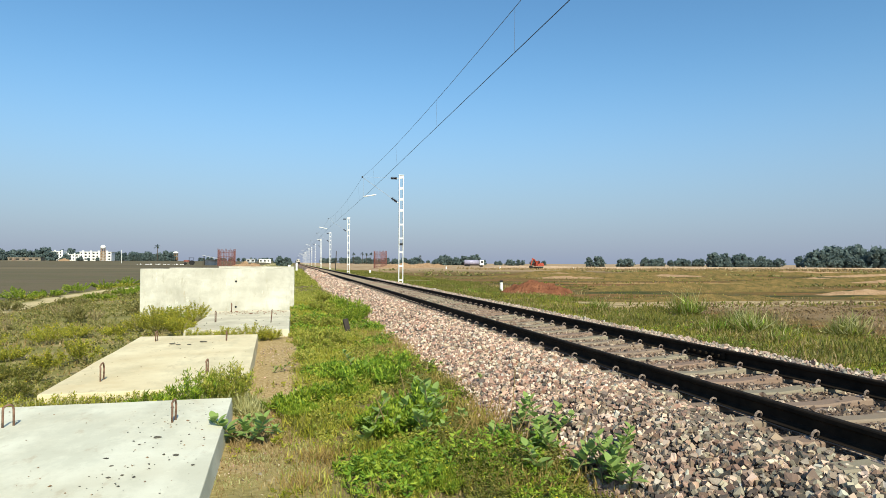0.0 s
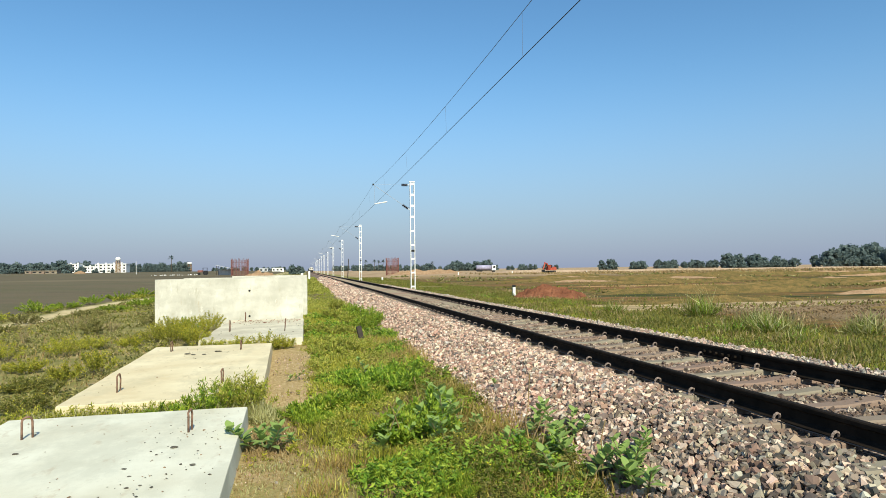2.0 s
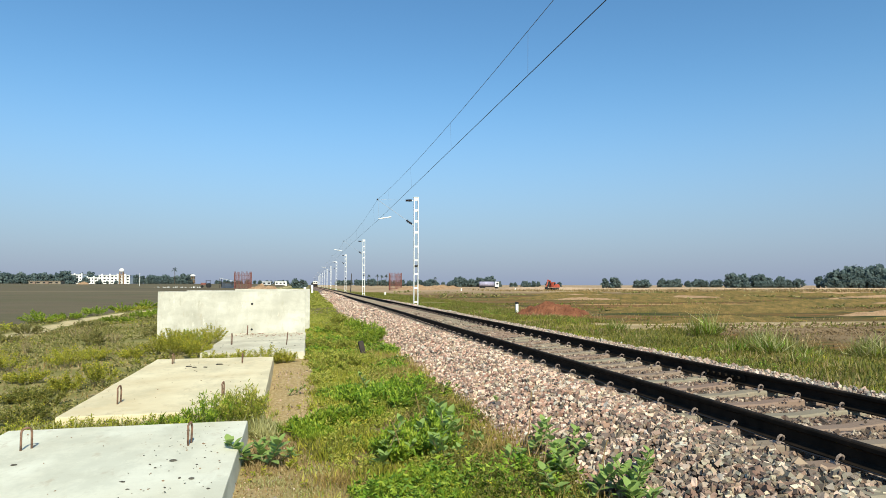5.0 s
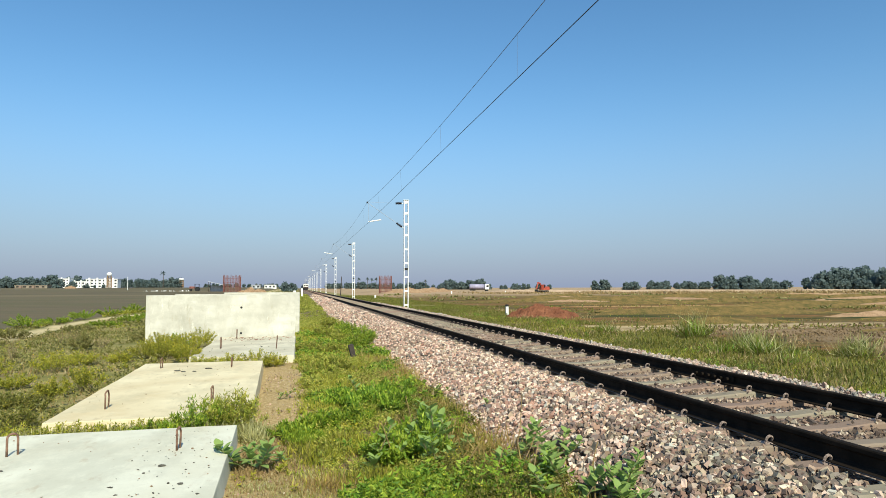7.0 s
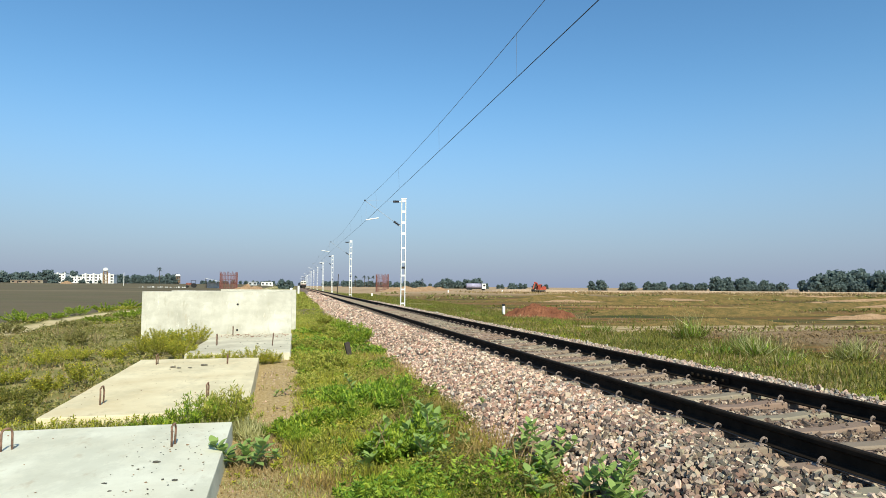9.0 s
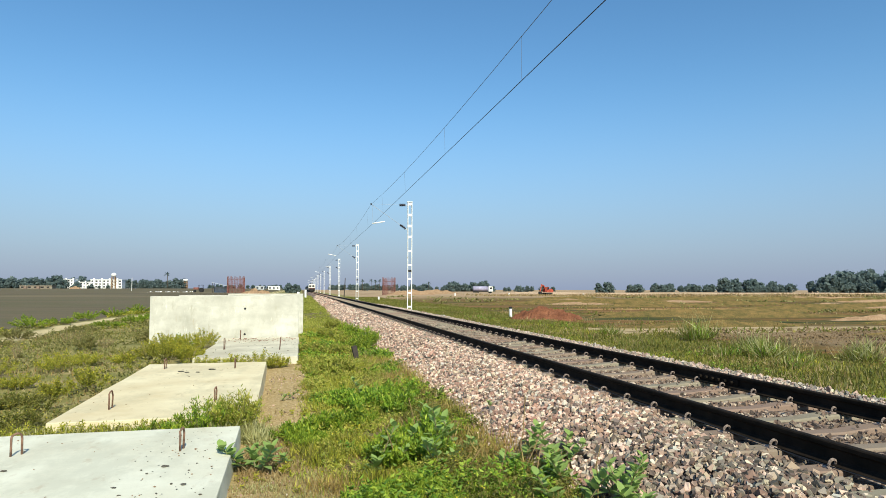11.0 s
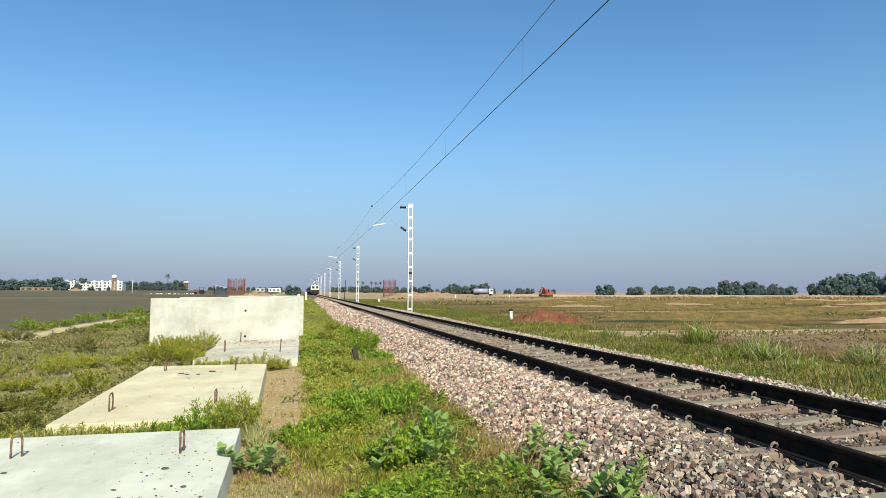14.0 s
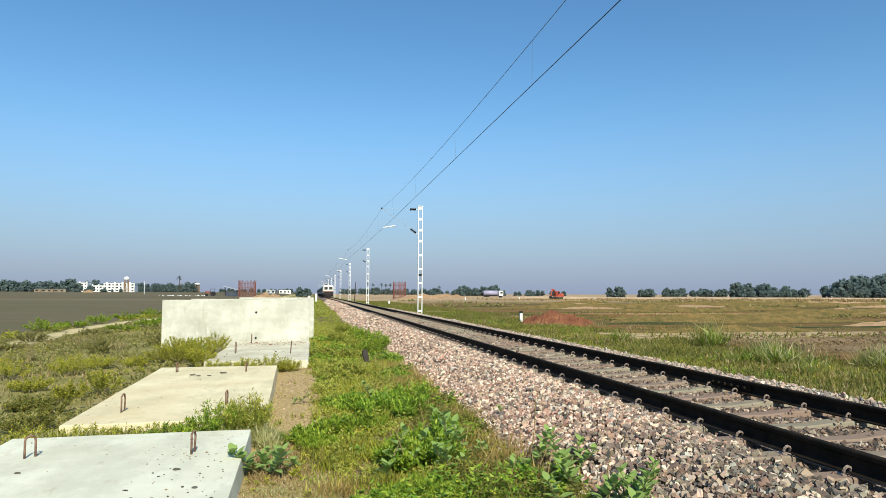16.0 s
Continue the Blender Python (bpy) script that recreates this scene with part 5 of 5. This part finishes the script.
def build_bush(x, y, r, h, n, leaf, mat, label, bloom=0, slim=0.2, rise=0.5):
    """A leafy weed bush of many sprigs."""
    b = thing("weed_bush", label, "bush", pose(x, y, float(bed_height(x)) if x > 2.2 else 0))
    k = 26
    a, q = rng.uniform(0, 6.28, k), np.sqrt(rng.uniform(0, 1, k))
    tip = np.stack([r * q * np.cos(a), r * q * np.sin(a), h * (1.08 - 0.5 * q ** 2) * rng.uniform(0.65, 1.1, k)], 1)
    root = tip * np.array([0.3, 0.3, 0.0])
    bm = B()
    for p0, p1 in zip(root, tip):
        rod(bm, p0, p1, 0.005, 0.002, 4)
    part("branching_stem", bm, M["stem"], b)
    i = rng.integers(0, k, n)
    f = rng.uniform(0.2, 1.03, (n, 1)) ** 0.7
    c = root[i] + (tip[i] - root[i]) * f + rng.normal(0, 0.015, (n, 3))
    d = rng.normal(0, 1, (n, 3)) + np.array([0, 0, rise])
    L = leaf * rng.uniform(0.5, 1.2, n)
    quads("foliage", [leaves(c, d, L, L * slim, 0.5)], mat, kind="", parent=b)
    if bloom:
        i = rng.integers(0, k, bloom)
        c = tip[i] + rng.normal(0, 0.05, (bloom, 3)) * np.array([1, 1, 0.5])
        d = rng.normal(0, 1, (bloom, 3))
        L = np.full(bloom, 0.016 + 0.0005 * y)
        quads("blossom", [leaves(c, d, L, L * 0.4)], M["flower"], kind="", parent=b)
    return b


def tufts(places, h, n, w, lean=0.4):
    """Round patches of upright blades, thin at the rim."""
    out = []
    for x, y, r in places:
        dx, dy = rng.normal(0, r * 0.5, n), rng.normal(0, r * 0.5, n)
        d = np.stack([rng.normal(0, lean, n) + dx, rng.normal(0, lean, n) + dy, np.ones(n)], 1)
        L = h * rng.uniform(0.45, 1.2, n) * np.exp(-(dx * dx + dy * dy) / (1.6 * r * r))
        z = np.where(x + dx > 2.2, bed_height(x + dx), 0) - 0.02
        out.append(leaves(np.stack([x + dx, y + dy, z], 1), d, L, w * (1 + y / 30) * rng.uniform(0.7, 1.3, n), 0.8))
    return out


# between the slabs, by the panels, in the pasture
for x, y, r, h in ((-1.15, 8.62, 0.42, 0.42), (-0.85, 8.75, 0.35, 0.5), (-1.55, 8.55, 0.35, 0.22), (-0.7, 8.72, 0.34, 0.46)):
    build_bush(x, y, r, h, 1700, 0.075, M["leaf_weed"] if x < -1 else M["leaf_grass"], "green weed bush growing between two slabs", 10, 0.11, 1.2)
for x in np.arange(-3.3, -1.6, 0.28):
    build_bush(float(x), 8.56, 0.26, 0.22, 620, 0.045, M["leaf_yellow"], "low weeds in the gap between slabs", 10)
quads("grass", tufts([(float(x), 8.56, 0.2) for x in np.arange(-3.1, -0.6, 0.25)] + [(-0.55, 8.5, 0.2), (-0.5, 8.15, 0.16), (-0.9, 15.8, 0.3), (-1.6, 15.9, 0.3), (-2.2, 15.9, 0.3)], 0.27, 300, 0.005, 0.5), M["leaf_pale"], "dusty pale grass in the gaps between the slabs", "grass")
for x, y, r, h in ((-0.9, 15.75, 0.5, 0.36), (-1.5, 15.9, 0.5, 0.3), (-2.2, 15.9, 0.45, 0.26), (-0.5, 15.7, 0.3, 0.3)):
    build_bush(x, y, r, h, 1100, 0.055, M["leaf_yellow"], "yellow-green weeds at the end of a slab", 60)
for x, y, r, h in ((-2.9, 19.0, 0.6, 0.6), (-3.3, 18.0, 0.6, 0.5), (-2.7, 17.3, 0.45, 0.5), (-3.8, 20.2, 0.6, 0.55), (-2.9, 21.5, 0.5, 0.55)):
    build_bush(x, y, r, h, 3600, 0.042, M["leaf_yellow"], "yellow-green bush beside the upright panels", 130)
for x, y, r, h in ((-5.24, 15.9, 0.5, 0.42), (-4.94, 17.0, 0.4, 0.34), (-3.65, 12.8, 0.42, 0.4), (-4.0, 12.2, 0.35, 0.3), (-3.9, 11.0, 0.4, 0.22), (-4.3, 11.3, 0.3, 0.2), (-3.73, 18.2, 0.5, 0.45), (-3.5, 19.4, 0.5, 0.5), (-4.2, 17.3, 0.4, 0.3), (-6.3, 15.5, 0.5, 0.4), (-5.0, 13.4, 0.4, 0.28), (-3.5, 9.4, 0.4, 0.26), (-4.4, 9.8, 0.4, 0.25), (-8.4, 18.6, 0.6, 0.35)):
    build_bush(x, y, r, h, 1900, 0.046, M["leaf_yellow"] if y > 12 else M["leaf_verge"], "yellow-flowering weed bush in the pasture", 110 if y > 12 else 30)
for x, y, r, h in ((-3.45, 20.6, 0.5, 0.42), (-6.2, 21.4, 0.4, 0.5), (-12.1, 33.6, 1.0, 0.6), (-8.8, 33.6, 0.8, 0.35), (-12.0, 37, 0.8, 0.4), (-12.2, 42, 0.9, 0.55), (-12.0, 47, 0.9, 0.55), (-12.2, 54, 1.0, 0.6), (-8.6, 38, 0.8, 0.4), (-9.0, 30.5, 0.7, 0.3), (-8.4, 40, 0.8, 0.4), (-10.0, 26.5, 0.6, 0.35), (-9.4, 23, 0.6, 0.3), (-5.2, 24.5, 0.6, 0.35)):
    build_bush(x, y, r, h, 2400, 0.05 + 0.0006 * y, M["leaf_weed"] if y > 33 or x > -4 else M["leaf_olive"], "dark green leafy bush in the pasture", 0, 0.2)
for x, y, r, h in ((-7.7, 24.6, 0.4, 0.5), (-7.25, 19.4, 0.3, 0.5), (-7.1, 24.0, 0.3, 0.4), (-5.9, 22.2, 0.3, 0.4)):
    build_bush(x, y, r, h, 160, 0.05, M["leaf_dry"], "dead grey-brown thistle standing in the pasture", 0, 0.2)
# dense green bushes on the strip beside the stones
LUSH = ((1.26, 10.05, 0.42, 0.36), (0.68, 10.26, 0.36, 0.26), (1.0, 9.8, 0.34, 0.26), (1.55, 10.3, 0.36, 0.34), (1.45, 9.4, 0.3, 0.3), (-0.05, 8.25, 0.3, 0.17), (0.3, 8.5, 0.36, 0.24), (0.08, 7.9, 0.25, 0.15), (1.1, 7.35, 0.34, 0.3),
        (0.9, 6.8, 0.3, 0.28), (1.3, 6.85, 0.32, 0.3), (1.5, 7.7, 0.32, 0.34), (1.0, 5.85, 0.36, 0.13), (1.35, 5.8, 0.36, 0.14), (1.6, 5.5, 0.34, 0.14), (0.7, 5.7, 0.28, 0.1), (1.15, 5.2, 0.34, 0.12), (0.75, 8.9, 0.3, 0.2), (0.45, 13.9, 0.4, 0.26),
        (0.9, 14.6, 0.42, 0.3), (0.5, 15.8, 0.45, 0.28), (1.0, 18.2, 0.45, 0.3), (0.4, 19.2, 0.5, 0.26), (1.6, 19.0, 0.5, 0.5), (1.95, 20.4, 0.5, 0.55), (2.15, 22.0, 0.45, 0.5), (1.8, 23.6, 0.5, 0.55), (1.3, 21.3, 0.5, 0.45), (1.7, 26.0, 0.5, 0.5), (1.0, 24.5, 0.5, 0.4), (1.4, 29.5, 0.5, 0.5))
for x, y, r, h in LUSH:
    low = h < 0.16
    build_bush(x, y, r, h, 3600 if low else 1900 if y < 12 else 1300, 0.055 if low else 0.066 + 0.0015 * y, M["leaf_weed"] if low or (y < 9 and x < 1.2) else M["leaf_grass"] if y > 13 and x < 1.5 else M["leaf_weed"] if y > 18 else M["leaf_dark"], "dense green weed bush beside the ballast", 0 if y > 8 else 4, 0.07 if low else 0.14, 1.5 if low else 0.9)
quads("grass", tufts(((-0.35, 6.3, 0.3), (0.0, 5.9, 0.35), (0.35, 5.6, 0.35), (-0.1, 5.2, 0.35), (0.5, 6.5, 0.3), (-0.45, 5.6, 0.3), (0.2, 6.6, 0.3), (0.75, 6.1, 0.25), (-0.3, 8.9, 0.2), (-0.45, 7.7, 0.15)), 0.075, 900, 0.0035, 1.0), M["leaf_pale"], "short bleached grass and litter on trodden soil", "grass")
OLIVE = ((0.14, 7.5, 0.3), (0.4, 7.45, 0.3), (0.25, 7.1, 0.25), (0.55, 7.9, 0.3), (0.42, 12.7, 0.4), (0.85, 14.3, 0.4), (0.5, 13.3, 0.4), (0.9, 12.2, 0.4), (0.7, 11.4, 0.35), (0.3, 11.2, 0.3), (0.65, 6.3, 0.25), (0.3, 15.2, 0.4), (0.9, 16.8, 0.4), (0.2, 17.2, 0.4), (0.6, 20.5, 0.5))
quads("grass", tufts(OLIVE, 0.2, 420, 0.0036, 0.6), M["leaf_yellow"], "yellow-olive tufts of fine grass beside the slabs", "grass")
quads("grass", tufts(OLIVE, 0.19, 420, 0.0045, 0.6), M["leaf_verge"], "dark olive tufts of fine grass beside the slabs", "grass")
quads("weeds", [herbs(3600, 1.3, 2.35, 4.4, 11, 0.17, 0.026, -0.25, 1.6, 57, 12, 1.2)], M["leaf_verge"], "fine yellow-olive weeds along the foot of the stones", "weeds")
quads("weeds", [herbs(5200, 0.0, 1.7, 6.3, 17, 0.15, 0.036, -0.1, 1.9, 29, 10, 1.2, mid_strip)], M["leaf_grass"], "small pale green weeds among the grass", "weeds")
quads("grass", tufts(((1.67, 12.5, 0.35), (2.05, 14.0, 0.4), (2.0, 11.0, 0.35), (1.75, 13.4, 0.35), (0.62, 9.2, 0.22), (1.75, 7.2, 0.3), (1.75, 6.1, 0.3), (1.9, 8.4, 0.3), (2.0, 9.6, 0.3), (2.0, 6.9, 0.25), (2.0, 16.0, 0.4), (1.2, 12.0, 0.3), (0.3, 6.2, 0.3), (0.1, 5.4, 0.3)), 0.2, 420, 0.0034, 0.7), M["leaf_russet"], "russet tufts of dry grass along the stones", "grass")


def build_milkweed(x, y, h, stems, label, spread=0.28, grown=1.0):
    """A broad-leaved plant with thick paired leaves."""
    b = thing("milkweed_plant", label, "plant", pose(x, y, max(0.0, float(bed_height(x)) - 0.02)))
    for s in range(stems):
        a = rng.uniform(0, 6.28)
        top = np.array([spread * math.cos(a), spread * math.sin(a), h * rng.uniform(0.65, 1.05)]) * (0.5 + 0.5 * (s > 0))
        root = np.array([top[0] * 0.2, top[1] * 0.2, -0.02])
        part("stem", rod(B(), root, top, 0.008, 0.005, 6), M["stem"], b)
        pairs = 6
        for k in range(pairs):
            f = 0.3 + 0.7 * k / (pairs - 1)
            c = root + (top - root) * f
            turn = a + k * math.pi / 2
            L = grown * h * 0.32 * (1.1 - 0.45 * abs(f - 0.55)) * rng.uniform(0.8, 1.15)
            for sgn in (0, math.pi):
                t = turn + sgn
                up = 0.2 + 1.0 * f + rng.uniform(-0.5, 0.4)
                t += rng.normal(0, 0.25)
                d = np.array([math.cos(t), math.sin(t), up])
                d /= np.linalg.norm(d)
                side = np.cross(d, (0, 0, 1.0))
                side /= np.linalg.norm(side)
                nn = np.cross(side, d)
                bm = B()
                ctr, lft, rgt = [], [], []
                for j, wd in enumerate((0.14, 0.74, 1.0, 0.95, 0.62, 0.08)):
                    u = j / 5
                    p = c + d * L * u - nn * L * 0.16 * u * u
                    ctr.append(bm.verts.new(p))
                    lft.append(bm.verts.new(p - side * L * 0.29 * wd + nn * L * 0.07 * wd))
                    rgt.append(bm.verts.new(p + side * L * 0.29 * wd + nn * L * 0.07 * wd))
                for j in range(5):
                    bm.faces.new((lft[j], ctr[j], ctr[j + 1], lft[j + 1]))
                    bm.faces.new((ctr[j], rgt[j], rgt[j + 1], ctr[j + 1]))
                part("leaf", bm, M["leaf_milk"], b, "", True)


build_milkweed(-0.4, 6.95, 0.3, 4, "low milkweed with broad pale green leaves beside a slab", 0.36, 1.4)
for x, y, h, n in ((-0.15, 7.15, 0.26, 2), (0.67, 6.6, 0.42, 2), (0.8, 6.75, 0.3, 2), (1.05, 7.4, 0.38, 2), (1.48, 8.1, 0.42, 2), (1.54, 7.2, 0.5, 2), (1.4, 6.6, 0.38, 3), (1.75, 7.0, 0.42, 2), (2.0, 6.4, 0.38, 2), (2.2, 6.6, 0.36, 3), (2.4, 6.1, 0.36, 4),
                   (2.38, 5.6, 0.34, 4), (2.15, 5.1, 0.36, 4), (2.5, 4.95, 0.34, 4), (2.5, 4.6, 0.34, 4), (2.15, 5.7, 0.3, 3), (-0.32, 11.2, 0.2, 2), (1.1, 10.8, 0.36, 2), (2.62, 8.9, 0.2, 1), (2.35, 4.7, 0.3, 3)):
    build_milkweed(x, y, h, n, "broad-leaved pale green milkweed beside the ballast")


def build_stalk(x, y, h, lean, turn):
    ob = new("dry_stalk", mesh_of("dry_stalk", tube(B(), [(0, 0, -0.02), (0.02, 0.01, h * 0.5), (0.0, 0.02, h)], 0.0055, 5), M["leaf_dry"]))
    ob.matrix_world = pose(x, y, 0, 0, lean, turn)
    tagged(ob, "single dry straw-coloured stalk", "stalk", "dry stalks")


for x, y, h, lean, turn in ((0.95, 6.6, 0.5, -15, 0), (1.75, 5.9, 0.55, 18, 10), (1.9, 5.4, 0.5, 30, 40), (1.45, 6.2, 0.4, 50, 20), (0.75, 4.3, 0.3, -25, 0), (2.3, 4.9, 0.45, 12, 60), (1.7, 7.2, 0.35, 35, 200), (2.4, 5.4, 0.5, 25, 15), (1.3, 7.4, 0.6, -10, 0), (2.1, 6.2, 0.6, 40, 30), (2.2, 6.6, 0.7, 8, 0), (2.0, 5.9, 0.5, 48, 350)):
    build_stalk(x, y, h, lean, turn)


def build_tussock(x, y, h, r, dry):
    """A tall tuft of reed-like grass."""
    t = thing("grass_tussock", "tall tuft of reed grass at the edge of the field", "grass tuft", pose(x, y, 0), "tall tufts of grass")
    for mat, n, k in ((M["leaf_dark"], 120, 0.7), (M["leaf_verge"], 150, 0.85), (M["leaf_pale"], dry * 2, 1.1)):
        a, q = rng.uniform(0, 6.28, n), np.sqrt(rng.uniform(0, 1, n)) * r
        c = np.stack([q * 0.45 * np.cos(a), q * 0.45 * np.sin(a), np.zeros(n)], 1)
        d = np.stack([q * np.cos(a) + rng.normal(0, 0.5, n), q * np.sin(a) + rng.normal(0, 0.5, n), np.full(n, h)], 1)
        quads("tuft", [leaves(c, d, h * k * rng.uniform(0.5, 1.1, n), rng.uniform(0.007, 0.013, n), 0.9)], mat, kind="", parent=t)


for x, y, h, r, dry in ((13.6, 20.9, 1.2, 0.55, 25), (12.0, 15.4, 0.85, 0.6, 45), (12.9, 17.0, 0.75, 0.5, 25), (13.9, 14.2, 0.75, 0.4, 70), (11.8, 23.9, 0.7, 0.5, 10), (12.6, 16.2, 0.6, 0.5, 20), (11.3, 15.9, 0.55, 0.5, 10), (14.6, 22, 0.6, 0.5, 20), (12.2, 14.4, 0.5, 0.5, 30), (11.2, 13.4, 0.45, 0.5, 20)):
    build_tussock(x, y, h, r, dry)


# clods on the tilled patch beside the verge
p = np.stack([rng.uniform(14.5, 30, 5200), rng.uniform(12, 27, 5200), np.full(5200, 0.0)], 1)
v, f = stones(p, rng.lognormal(-3.3, 0.45, 5200))
tagged(new("clods", raw("clods", v, f, M["clod"])), "brown clods of tilled soil", "soil", kind="stuff")


# the strip and the stone bed go on behind the camera
p = bed_places(6500, 2.0, 7.7, -9, 2.6, 0.03)
v, f = stones(p, 0.034 * rng.lognormal(0, 0.22, len(p)))
rear = new("loose_stones", raw("loose_stones", v, f, M["stone"]))
rear.parent = bed
tagged(rear, kind="stuff")
quads("weeds", [herbs(1500, 0.4, 2.3, -8, 3.3, 0.16, 0.045, 0.0, 1.1, 131, 11, 1.0)], M["leaf_weed"], "bright green low weeds beside the ballast", "weeds")
quads("grass", [grass(7000, 0.2, 2.4, -8, 3.3, 0.14, 0.006, -0.3, 0.9, 137, 1.0), grass(9000, -9, 0.4, -8, 3.3, 0.1, 0.007, -0.1, 0.5, 139, 1.0)], M["leaf_olive"], "rough olive grass around the slabs", "grass")


# ---- what moves: the train comes up the line ----
def motions():
    def head(t):
        return 208.0 + 24.5 * (16.0 - t)
    times = [0, 4, 8, 12, 16]
    walk(loco, [(t, pose(TRACK_X, head(t), RAIL_TOP)) for t in times])
    for i, c in enumerate(coaches):
        walk(c, [(t, pose(TRACK_X, head(t) + 18.9 + 22.3 * i, RAIL_TOP)) for t in times])


motions()
